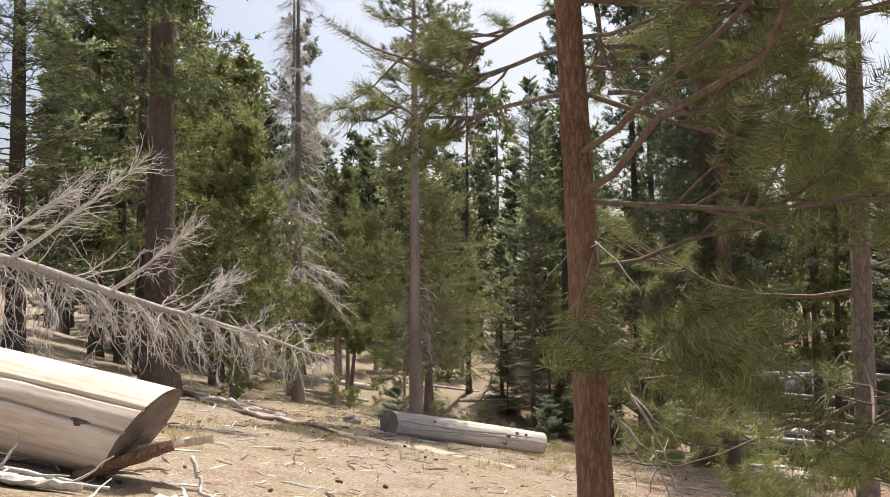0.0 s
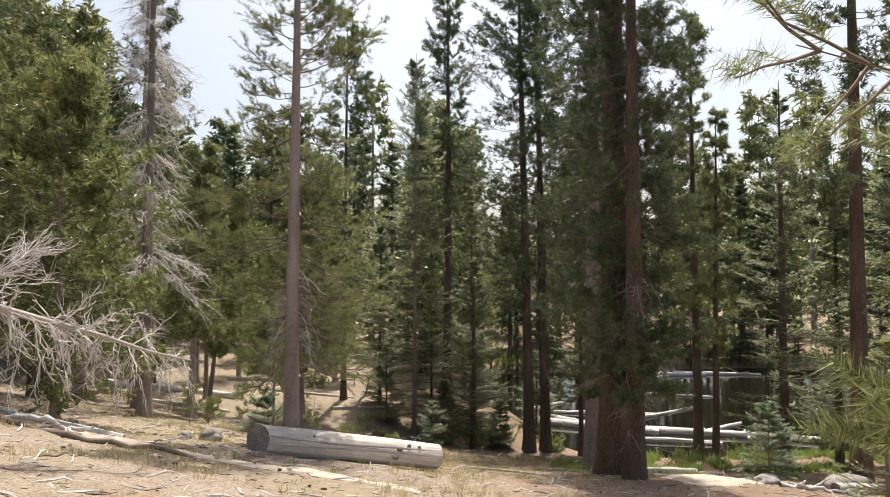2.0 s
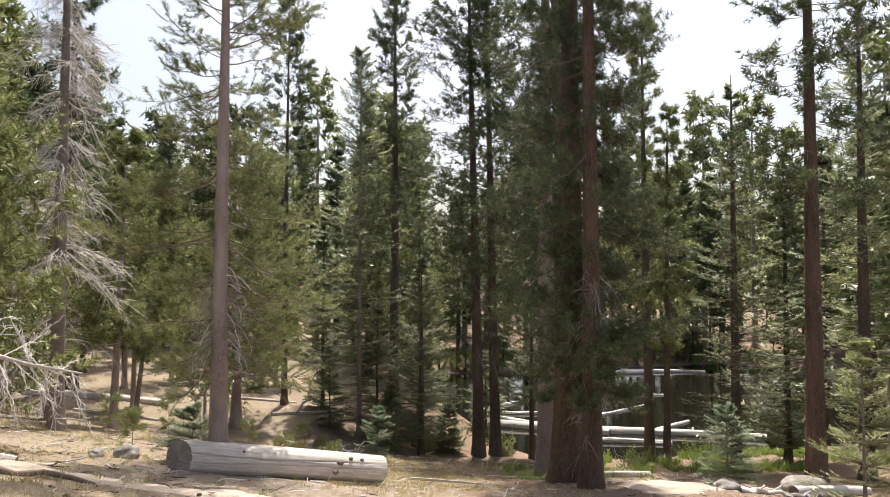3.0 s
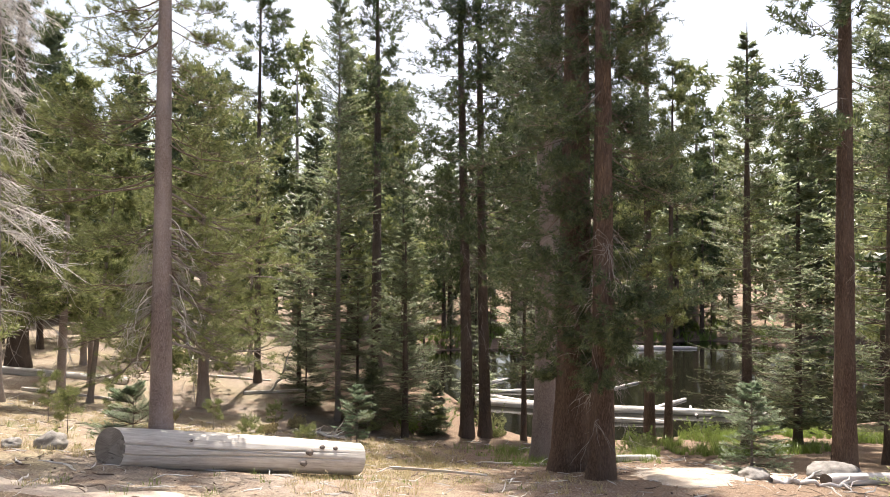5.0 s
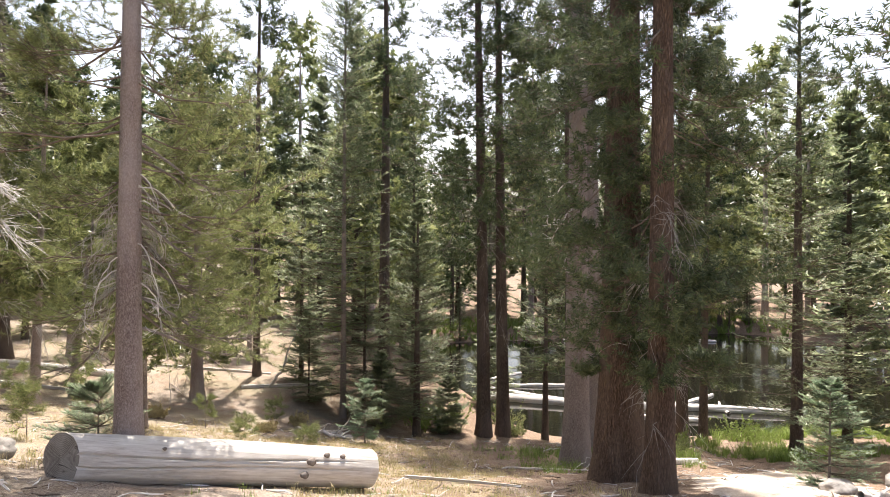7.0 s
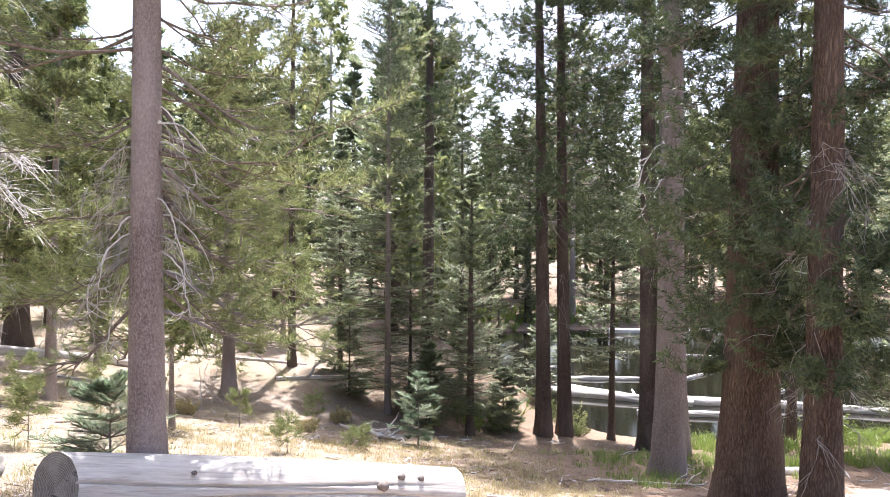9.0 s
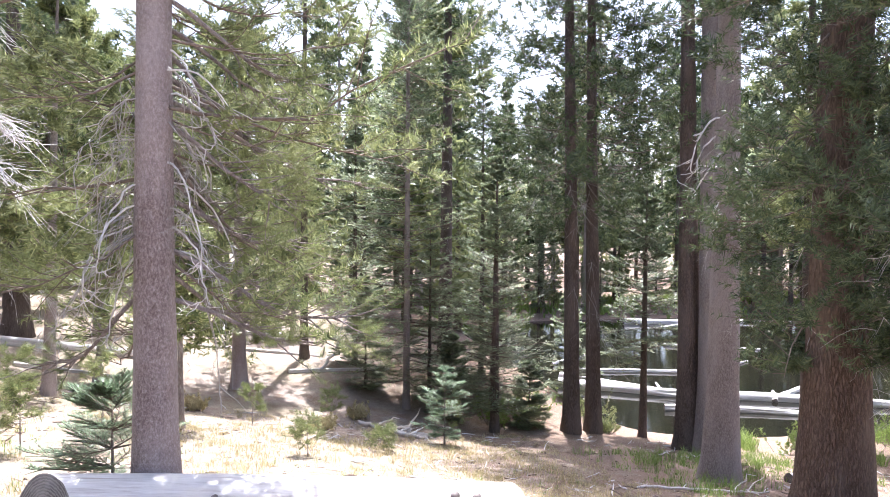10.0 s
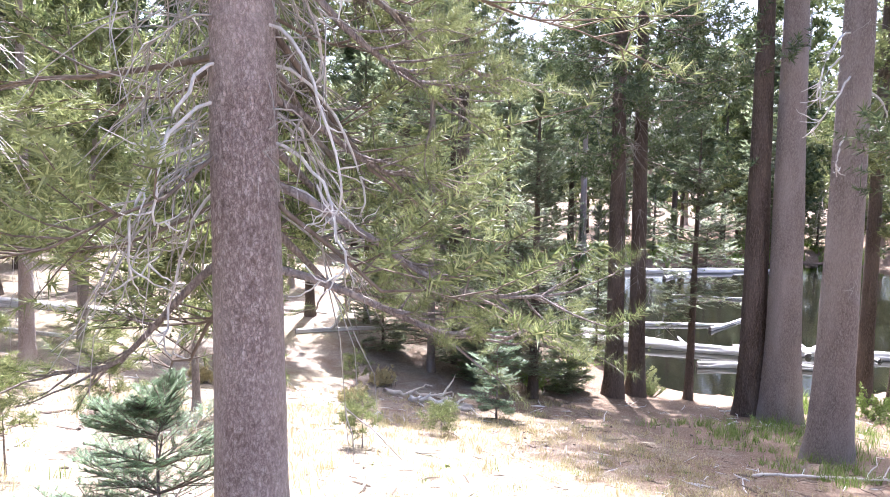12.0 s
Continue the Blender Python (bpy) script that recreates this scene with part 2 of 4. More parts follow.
def needles(base, way, count, length, width, spread, run, r):
    """Tufts of needles, one thin triangle each, round shoots that start at base and run along way."""
    n = len(base)
    a, c = frames_for(way)
    t = r.random((n, count, 1))
    ang = r.random((n, count, 1)) * 2 * np.pi
    side = a[:, None] * np.cos(ang) + c[:, None] * np.sin(ang)
    d = unit(way[:, None] * (1 - spread) + side * spread + r.normal(0, 0.08, (n, count, 3)))
    root = base[:, None] + way[:, None] * (run * t)
    ln = length * (0.7 + 0.5 * r.random((n, count, 1)))
    tip = root + d * ln
    w = unit(np.cross(d, side + 0.3)) * width * 0.5
    v = np.stack([root - w, root + w, tip], axis=2).reshape(-1, 3)
    return v, np.arange(len(v)).reshape(-1, 3)


def fbm(x, y, seed=0, octaves=4, scale=1.0):
    """Smooth value noise on arrays, about -1 to 1."""
    out, amp, tot = np.zeros_like(x, dtype=float), 1.0, 0.0
    for o in range(octaves):
        u, w = x * scale * 2 ** o + 17.3 * o + seed, y * scale * 2 ** o - 9.1 * o + seed * 1.7
        iu, iw = np.floor(u), np.floor(w)
        fu, fw = u - iu, w - iw
        fu, fw = fu * fu * (3 - 2 * fu), fw * fw * (3 - 2 * fw)

        def h(i, j):
            s = np.sin(i * 127.1 + j * 311.7 + o * 74.7) * 43758.5453
            return (s - np.floor(s)) * 2 - 1
        out += amp * ((h(iu, iw) * (1 - fu) + h(iu + 1, iw) * fu) * (1 - fw) + (h(iu, iw + 1) * (1 - fu) + h(iu + 1, iw + 1) * fu) * fw)
        tot += amp
        amp *= 0.5
    return out / tot


# ---- ground ----
def step(t):
    t = np.clip(t, 0, 1)
    return t * t * (3 - 2 * t)


WATER_Z = -5.42


def lie(x, y):
    """Height of the smooth ground."""
    x, y = np.asarray(x, dtype=float), np.asarray(y, dtype=float)
    xc, yc = np.clip(x, -18, 18), np.clip(y, -25, 60)
    q = 0.977 - 0.1732 * xc - 0.1995 * yc + 0.0005 * yc ** 2 + 0.0048 * xc ** 2
    q = q + 0.34 * np.exp(-((x - 8.3) ** 2 + (y - 15.2) ** 2) / 7.0)
    q = np.maximum(q, -6.3)
    q = q - 0.4 * step((3.4 - y) / 3.0)
    left = -3.6 - 0.09 * np.clip(x, -12, 6) + 0.01 * (yc - 28)
    w = step((y - 25.5) / 6) * step((11 - x) / 3.5)
    q = q * (1 - w) + left * w
    shore = -4.9 + 0.02 * np.clip(y - 50, 0, 100)
    w = step((y - 46) / 6) * step((x - 1) / 6)
    q = q * (1 - w) + shore * w
    # the pond's east bank
    w = step((x - 34) / 8) * step((y - 20) / 8)
    return q * (1 - w) + -4.6 * w


def ground_z(x, y):
    x, y = np.asarray(x, dtype=float), np.asarray(y, dtype=float)
    near = np.exp(-((x - 3) ** 2 + (y - 14) ** 2) / 900)
    return lie(x, y) + (0.06 * fbm(x, y, 3, 3, 0.6) + 0.035 * fbm(x, y, 8, 3, 2.6)) * near


def gz(x, y):
    return float(ground_z(np.array([x]), np.array([y]))[0])


def axis_steps(lo, hi, stepsize, far):
    inner = np.arange(lo, hi, stepsize)
    grow = np.cumsum(0.3 * 1.18 ** np.arange(32))
    grow = grow[grow < far]
    return np.concatenate([lo - grow[::-1], inner, hi + grow])


gx, gy = axis_steps(-10, 19, 0.15, 400), axis_steps(-1, 33, 0.15, 400)
X, Y = np.meshgrid(gx, gy)
Z = ground_z(X, Y)
idx = np.arange(X.size).reshape(X.shape)
quads = np.stack([idx[:-1, :-1], idx[:-1, 1:], idx[1:, 1:], idx[1:, :-1]], axis=-1).reshape(-1, 4)
ground = part("ground", mesh_of("ground", np.stack([X, Y, Z], axis=-1).reshape(-1, 3), quads, [GROUND], True))
tagged(ground, "dry tan forest floor with soil, straw and reddish needle litter", "ground", kind="structure")


def dust_mat():
    m, nt, b = material("trail_dust")
    co = coords(nt)
    fine, wide = noise_tex(nt, co, 40, 6, 0.75), noise_tex(nt, co, 1.6, 5)
    col = ramp(nt, fine, [(0.3, (0.28, 0.22, 0.175)), (0.5, (0.47, 0.40, 0.335)), (0.72, (0.62, 0.55, 0.48))])
    col = blend(nt, ramp(nt, wide, [(0.45, (0, 0, 0)), (0.7, (0.6, 0.6, 0.6))]), col, (0.34, 0.26, 0.20))
    nt.links.new(col, b.inputs["Base Color"])
    bump(nt, b, fine, 0.6, 0.012)
    b.inputs["Roughness"].default_value = 0.95
    return m


def trail(knots, label):
    """The worn dusty footpath that crosses the slope, its edges ragged with litter; also the bank's brightened patch.
    """
    u = np.linspace(0, 1, 150)
    knots = np.array(knots)
    k = np.linspace(0, 1, len(knots))
    cx, cy = np.interp(u, k, knots[:, 0]), np.interp(u, k, knots[:, 1])
    ker = np.ones(19) / 19
    cx, cy = np.convolve(np.pad(cx, 9, "edge"), ker, "valid"), np.convolve(np.pad(cy, 9, "edge"), ker, "valid")
    half = np.interp(u, k, knots[:, 2])
    dx, dy = np.gradient(cx), np.gradient(cy)
    ln = np.hypot(dx, dy)
    nx, ny = -dy / ln, dx / ln
    s = np.linspace(-1, 1, 13)
    e0 = half * (1 + 0.55 * fbm(u * 40, u * 0, 4, 4, 1.0)) * np.clip(np.minimum(u, 1 - u) * 14, 0.05, 1)
    e1 = half * (1 + 0.55 * fbm(u * 40, u * 0 + 7, 9, 4, 1.0)) * np.clip(np.minimum(u, 1 - u) * 14, 0.05, 1)
    off = np.where(s[None] < 0, e0[:, None], e1[:, None]) * s[None]
    px, py = cx[:, None] + nx[:, None] * off, cy[:, None] + ny[:, None] * off
    pz = ground_z(px, py) + 0.022 - 0.05 * s[None] ** 6
    i = np.arange(px.size).reshape(px.shape)
    f = np.stack([i[:-1, :-1], i[1:, :-1], i[1:, 1:], i[:-1, 1:]], axis=-1).reshape(-1, 4)
    ob = part("footpath", mesh_of("footpath", np.stack([px, py, pz], axis=-1).reshape(-1, 3), f[:, ::-1], [dust_mat()], True))
    tagged(ob, label, "path", kind="structure")


trail([(-7.6, 16.4, 0.5), (-5.7, 15.2, 0.6), (-4.3, 14.1, 0.6), (-3.0, 13.2, 0.5), (-1.7, 12.9, 0.5), (-0.3, 13.0, 0.45), (0.7, 12.3, 0.35), (1.2, 11.0, 0.3)],
      "pale dusty trodden footpath across the dry slope")
# bank patch: pale soil, its extra brightness stands in for sunshine
trail([(7.0, 14.2, 0.4), (7.9, 15.2, 1.0), (9.0, 16.0, 1.5), (10.2, 17.0, 1.6), (11.3, 18.2, 1.2), (12.0, 19.2, 0.6)],
      "bare pale soil on the bank, sunshine put into its colour")

wx, wy = np.meshgrid(np.linspace(3, 46, 44), np.linspace(23, 56, 34))
idx = np.arange(wx.size).reshape(wx.shape)
quads = np.stack([idx[:-1, :-1], idx[:-1, 1:], idx[1:, 1:], idx[1:, :-1]], axis=-1).reshape(-1, 4)
water = part("water", mesh_of("water", np.stack([wx, wy, np.full_like(wx, WATER_Z)], axis=-1).reshape(-1, 3), quads, [WATER], True))
tagged(water, "dark still pond water reflecting trees and sky", "water", kind="structure")


# ---- trees ----
def trunk_mesh(h, r0, bark, r, lean=(0.0, 0.0), wobble=0.04, sides=18, rows=30, flare=0.35, top=0.04):
    t = np.linspace(0, 1, rows) ** 1.25
    z = t * h - 0.25
    x = lean[0] * z + wobble * h * 0.05 * np.sin(t * 5 + r.random() * 6) * t
    y = lean[1] * z + wobble * h * 0.05 * np.cos(t * 4 + r.random() * 6) * t
    rad = r0 * ((1 - t) ** 0.8 * (1 - top) + top)
    rad = rad * (1 + flare * np.exp(-np.maximum(z, 0) / (2.2 * r0 + 0.05)))
    pts = np.stack([x, y, z], axis=-1)
    v, f = tubes(pts[None], rad[None], sides)
    ang = np.tile(np.arange(sides) * 2 * np.pi / sides, rows)
    zz = np.repeat(z, sides)
    rr = np.repeat(rad, sides)
    off = 0.05 * fbm(ang * 3 / np.pi * 2, zz * 2.0, 5, 3, 1.5) + 0.10 * np.cos(ang * 5 + 1) * np.exp(-np.maximum(zz, 0) / (2.0 * r0 + 0.02))
    cen = np.repeat(pts, sides, axis=0)
    v = cen + (v - cen) * (1 + off)[:, None]
    return mesh_of("trunk", v, f, [bark], True), pts, rad


def along(pts, z):
    return np.stack([np.interp(z, pts[:, 2], pts[:, i]) for i in range(3)], axis=-1)


def curves(start, azim, elev, length, sag, p, r, kink=0.04):
    """Branch lines (n, p, 3) that leave start at a bearing and slope, and bend by sag."""
    n = len(start)
    t = np.linspace(0, 1, p)[None, :, None]
    out = np.stack([np.cos(azim), np.sin(azim), np.zeros(n)], axis=-1)[:, None]
    up = np.array([0, 0, 1.0])
    run = np.cos(elev)[:, None, None] * out + np.sin(elev)[:, None, None] * up
    pts = start[:, None] + length[:, None, None] * (run * t + up * (sag[:, None, None] * t ** 2))
    side = np.stack([-np.sin(azim), np.cos(azim), np.zeros(n)], axis=-1)[:, None]
    bow = r.normal(0, 0.10, (n, 1, 1)) * length[:, None, None]
    return pts + side * bow * t ** 2 + r.normal(0, kink, (n, p, 3)) * length[:, None, None] * t


def pick(lines, which, t):
    """Points and directions at t (0 to 1) on the lines with those numbers."""
    p = lines.shape[1]
    u = np.clip(t, 0, 0.999) * (p - 1)
    i = u.astype(int)
    f = (u - i)[:, None]
    a, b = lines[which, i], lines[which, np.minimum(i + 1, p - 1)]
    return a * (1 - f) + b * f, unit(b - a)


def boughs(name, lines, radii, twig_lines, twig_radii, per, mat, split, sides):
    """Boughs with their twigs: one mesh for each where they can be told apart, else one mesh for all."""
    if not split:
        pairs = [tubes(lines[:, ::3] if split is None else lines, radii[:, ::3] if split is None else radii, 3)]
        if split is not None:
            pairs.append(tubes(twig_lines[:, [0, -1]], twig_radii[:, [0, -1]], 3))
        v, f = joined(pairs)
        return [("branching" if name == "limb" else "dead_branching", mesh_of(name, v, f, [mat], True))]
    out = []
    for i in range(len(lines)):
        s = slice(i * per, (i + 1) * per)
        v, f = joined([tubes(lines[i:i + 1], radii[i:i + 1], sides), tubes(twig_lines[s], twig_radii[s], 3)])
        out.append((name, mesh_of(name, v, f, [mat], True)))
    return out


def pine(h, r0, bark, green, seed, base=0.25, wide=1.5, limbs=60, twigs=9, tufts=3, count=14, length=0.09, width=0.008,
         lean=(0.0, 0.0), dead=0, dead_from=0.08, low=0.0, droop=0.0, gap=None, spread=2.15, sides=18, full=1.0, split=False, fan=0.62, run=1.5):
    """Parts of a pine: trunk, limbs, crown and, low down, dead twigs."""
    r = np.random.default_rng(seed)
    me, pts, rad = trunk_mesh(h, r0, bark, r, lean, sides=sides)
    out = [("trunk", me)]
    u = (np.arange(limbs) + r.random(limbs)) / limbs
    z = h * (base + (0.985 - base) * u ** 0.95)
    k = (z / h - base) / (1 - base)
    ln = wide * (np.clip(1.15 - k, 0.05, 1) ** 0.75) * np.clip(0.55 + 2.2 * k, 0, 1) ** 0.5 * (0.45 + 0.75 * r.random(limbs)) * full
    az = r.random(limbs) * 2 * np.pi
    if gap is not None:
        az = gap + math.pi + (2 * r.random(limbs) - 1) * spread
    el = np.where(k < 0.5, -0.15 - droop, 0.25) + 0.5 * (k - 0.5) + r.normal(0, 0.18, limbs)
    start = along(pts, z)
    lim = curves(start, az, el, ln, 0.12 + 0.45 * r.random(limbs), 7, r, 0.03)
    tr = np.linspace(1, 0.15, 7)[None] * (0.004 + 0.0055 * ln)[:, None]
    n2 = limbs * twigs
    who = np.repeat(np.arange(limbs), twigs)
    t2 = 0.25 + 0.75 * r.random(n2)
    s2, d2 = pick(lim, who, t2)
    az2 = np.arctan2(d2[:, 1], d2[:, 0]) + np.where(r.random(n2) < 0.5, 1, -1) * (0.4 + 0.7 * r.random(n2))
    l2 = ln[who] * (0.18 + 0.28 * r.random(n2)) * (1.15 - 0.6 * t2) + 0.06
    tw = curves(s2, az2, r.normal(0.15, 0.35, n2), l2, 0.25 * r.random(n2), 4, r, 0.03)
    wr = np.linspace(0.0055, 0.0025, 4)[None] * np.ones((n2, 1))
    n3 = n2 * tufts
    who3 = np.repeat(np.arange(n2), tufts)
    t3 = np.tile(np.linspace(1.0, 0.35, tufts), n2)
    s3, d3 = pick(tw, who3, t3 - 0.1 * r.random(n3))
    d3 = unit(d3 + np.array([0, 0, 0.45]) + r.normal(0, 0.35, (n3, 3)))
    keep = r.random(n3) < 0.92
    v, f = needles(s3[keep], d3[keep], count, length, width, fan, length * run, r)
    out += boughs("limb", lim, tr, tw, wr, twigs, TWIG, split, 5)
    if dead:
        zd = h * (dead_from + (base + 0.15 - dead_from) * r.random(dead))
        azd = r.random(dead) * 2 * np.pi
        ld = wide * (0.14 + 0.3 * r.random(dead))
        if gap is not None:
            azd = gap + math.pi + (2 * r.random(dead) - 1) * spread
        dl = curves(along(pts, zd), azd, r.normal(0.35, 0.35, dead), ld, -0.7 - 1.1 * r.random(dead), 8, r, 0.035)
        q = np.linspace(0, 1, 8)[None, :, None]
        dl = dl - np.stack([np.cos(azd), np.sin(azd), np.zeros(dead)], axis=-1)[:, None] * (ld * r.uniform(0.1, 0.8, dead))[:, None, None] * q ** 3
        dl = dl + np.array([0, 0, 1.0]) * (ld * r.uniform(0.0, 0.6, dead))[:, None, None] * q ** 4
        dr = np.linspace(1, 0.2, 8)[None] * (0.0022 + 0.0045 * ld)[:, None]
        nd = dead * 6
        wd = np.repeat(np.arange(dead), 6)
        sd, dd = pick(dl, wd, 0.25 + 0.7 * r.random(nd))
        azs = np.arctan2(dd[:, 1], dd[:, 0]) + r.normal(0, 0.9, nd)
        sl = curves(sd, azs, r.normal(-0.5, 0.4, nd), ld[wd] * (0.2 + 0.4 * r.random(nd)), -0.7 * r.random(nd), 5, r, 0.05)
        out += boughs("dead_branch", dl, dr, sl, np.linspace(0.0045, 0.0015, 5)[None] * np.ones((nd, 1)), 6, DEAD_TWIG, split, 4)
    out.append(("crown", mesh_of("crown", v, f, [green], False)))
    return out


def fir(h, r0, bark, green, seed, base=0.04, wide=1.2, tiers=24, per=7, combs=9, count=16, length=0.035, width=0.007,
        lean=(0.0, 0.0), droop=0.15, power=0.8, sides=12, split=False):
    """Parts of a fir: trunk, limbs in tiers, crown of flat sprays."""
    r = np.random.default_rng(seed)
    me, pts, rad = trunk_mesh(h, r0, bark, r, lean, 0.02, sides, 22, 0.25, 0.05)
    out = [("trunk", me)]
    n = tiers * per
    k = np.repeat((np.arange(tiers) / tiers), per) + r.normal(0, 0.006, n)
    k = np.clip(k, 0, 0.985)
    z = h * (base + (0.97 - base) * k)
    ln = wide * np.clip(1 - k, 0.03, 1) ** power * (0.7 + 0.45 * r.random(n))
    ln = ln * np.clip(0.5 + 3 * k, 0, 1)
    az = r.random(n) * 2 * np.pi
    el = -droop + 0.65 * k + r.normal(0, 0.10, n)
    lim = curves(along(pts, z), az, el, ln, 0.05 + 0.12 * r.random(n), 6, r, 0.012)
    tr = np.linspace(1, 0.2, 6)[None] * (0.004 + 0.008 * ln)[:, None]
    n2 = n * combs
    who = np.repeat(np.arange(n), combs)
    t2 = np.tile(np.linspace(0.18, 0.98, combs), n) + r.normal(0, 0.03, n2)
    s2, d2 = pick(lim, who, np.clip(t2, 0, 1))
    sgn = np.tile(np.where(np.arange(combs) % 2, 1.0, -1.0), n)
    az2 = np.arctan2(d2[:, 1], d2[:, 0]) + sgn * (0.75 + 0.25 * r.random(n2)) * (1 - 0.6 * np.clip(t2, 0, 1) ** 3)
    l2 = ln[who] * 0.5 * (1.08 - np.clip(t2, 0, 1)) ** 0.7 + 0.06
    tw = curves(s2, az2, np.arcsin(np.clip(d2[:, 2], -0.9, 0.9)) + r.normal(0, 0.12, n2), l2, r.normal(0, 0.06, n2), 3, r, 0.02)
    wr = np.linspace(0.004, 0.002, 3)[None] * np.ones((n2, 1))
    # flat rows of needles on both sides of each spray
    t = (np.arange(count)[None] + r.random((n2, count))) / count
    a, d = tw[:, 0][:, None], (tw[:, 2] - tw[:, 0])[:, None]
    root = a + d * t[..., None]
    dn = unit(d)
    flat = unit(np.cross(dn, np.array([0, 0, 1.0])))
    s = np.where(r.random((n2, count, 1)) < 0.5, 1.0, -1.0)
    way = unit(dn * 0.55 + flat * s + np.array([0, 0, 1.0]) * r.normal(0.22, 0.25, (n2, count, 1)))
    tip = root + way * length * (0.7 + 0.6 * r.random((n2, count, 1)))
    w = unit(np.cross(way, np.array([0, 0, 1.0])) + 0.25 * r.normal(0, 1, way.shape)) * width * 0.5
    v = np.stack([root - w, root + w, tip], axis=2).reshape(-1, 3)
    out += boughs("limb", lim, tr, tw, wr, combs, TWIG, split, 4)
    out.append(("crown", mesh_of("crown", v, np.arange(len(v)).reshape(-1, 3), [green], False)))
    return out


def snag(h, r0, seed, wide=1.6, limbs=70, base=0.12, lean=(0.0, 0.0)):
    r = np.random.default_rng(seed)
    me, pts, rad = trunk_mesh(h, r0, BARK_GREY, r, lean)
    z = h * (base + (0.97 - base) * r.random(limbs))
    k = (z / h - base) / (1 - base)
    ln = wide * np.clip(1.1 - k, 0.25, 1) ** 0.7 * (0.5 + 0.6 * r.random(limbs))
    lim = curves(along(pts, z), r.random(limbs) * 6.283, r.normal(0.0, 0.25, limbs), ln, -0.35 - 0.4 * r.random(limbs), 8, r, 0.03)
    lr = np.linspace(1, 0.2, 8)[None] * (0.006 + 0.010 * ln)[:, None]
    n2 = limbs * 22
    who = np.repeat(np.arange(limbs), 22)
    s2, d2 = pick(lim, who, 0.2 + 0.8 * r.random(n2))
    az2 = np.arctan2(d2[:, 1], d2[:, 0]) + r.normal(0, 0.9, n2)
    tw = curves(s2, az2, r.normal(-0.3, 0.4, n2), ln[who] * (0.2 + 0.4 * r.random(n2)), -0.5 * r.random(n2), 5, r, 0.05)
    return [("trunk", me)] + boughs("dead_branch", lim, lr, tw, np.linspace(0.007, 0.003, 5)[None] * np.ones((n2, 1)), 22, SILVER, True, 4)


def plant(name, parts, x, y, label, category="tree", group="", turn=0.0, sink=0.0):
    ob = thing(name, x, y, gz(x, y) - sink, label, category, group, "", turn)
    for nm, me in parts:
        tagged(part(nm, me, ob), kind="stuff" if nm in ("crown", "branching", "dead_branching") else "")
    return ob

# the slender pine beside which the walk begins, and its neighbour
plant("pine_tree", pine(6.2, 0.074, BARK_WARM, PINE_GREEN, 11, base=0.2, wide=1.9, limbs=38, twigs=12, tufts=6, count=66, length=0.055, width=0.0025, fan=0.72, run=2.2,
                        dead=3, dead_from=0.15, gap=math.radians(158), spread=1.2, lean=(-0.04, 0.0), split=True), 0.63, 2.43,
      "young pine with reddish brown trunk and long bright needles", group="pines")
plant("pine_tree", pine(5.6, 0.05, BARK_GREY, PINE_GREEN, 12, base=0.12, wide=1.15, limbs=26, twigs=12, tufts=6, count=60, length=0.055, width=0.0025, fan=0.72, run=2.2,
                        dead=9, dead_from=0.1, gap=math.radians(35), spread=1.25, split=True), 1.8, 2.8,
      "thin young pine with twisted grey branches and bright needles", group="pines")
# the pine behind the sawn log
plant("pine_tree", pine(12.5, 0.162, BARK_PINE, PINE_GREEN, 21, base=0.135, wide=2.25, limbs=140, twigs=13, tufts=5, count=23, length=0.075, width=0.009,
                        dead=64, dead_from=0.16, droop=0.2, gap=-math.pi / 2, split=True), -0.63, 15.62,
      "tall pine with scaly pinkish grey bark and curled dead twigs", group="pines")
def low_bough(tree, start, end, seed, twigs=16, tufts=3, reach=1.0, thick=0.02):
    """A long low limb that droops from a tree, forked, with brushes of needles towards its end."""
    r = np.random.default_rng(seed)
    t = np.linspace(0, 1, 9)[:, None]
    a, b = np.array(start), np.array(end)
    line = a + (b - a) * t + np.array([0, 0, 1.0]) * (-0.22 * np.sin(t * np.pi) * t) + r.normal(0, 0.012, (9, 3)) * t
    s, d = pick(line[None], np.zeros(twigs, int), 0.35 + 0.65 * r.random(twigs))
    az = np.arctan2(d[:, 1], d[:, 0]) + r.normal(0, 0.6, twigs)
    tw = curves(s, az, r.normal(-0.35, 0.35, twigs), reach * (0.15 + 0.3 * r.random(twigs)), 0.45 * r.random(twigs), 6, r, 0.03)
    v, f = joined([tubes(line[None], np.linspace(thick, thick * 0.35, 9)[None], 7), tubes(tw, np.linspace(0.007, 0.003, 6)[None] * np.ones((twigs, 1)), 4)])
    part("limb", mesh_of("limb", v, f, [BARK_GREY], True), tree)
    s, d = pick(tw, np.repeat(np.arange(twigs), tufts), np.tile(np.linspace(1.0, 0.6, tufts), twigs))
    v, f = needles(s, unit(d + np.array([0, 0, 0.3])), 62, 0.06, 0.0027, 0.66, 0.10, r)
    tagged(part("brush", mesh_of("brush", v, f, [PINE_GREEN], False), tree), kind="stuff")


gate = bpy.data.objects["pine_tree.002"]
low_bough(gate, (-0.1, 0.05, 1.78), (-0.85, 0.6, 1.2), 1)
bough_rng = np.random.default_rng(77)


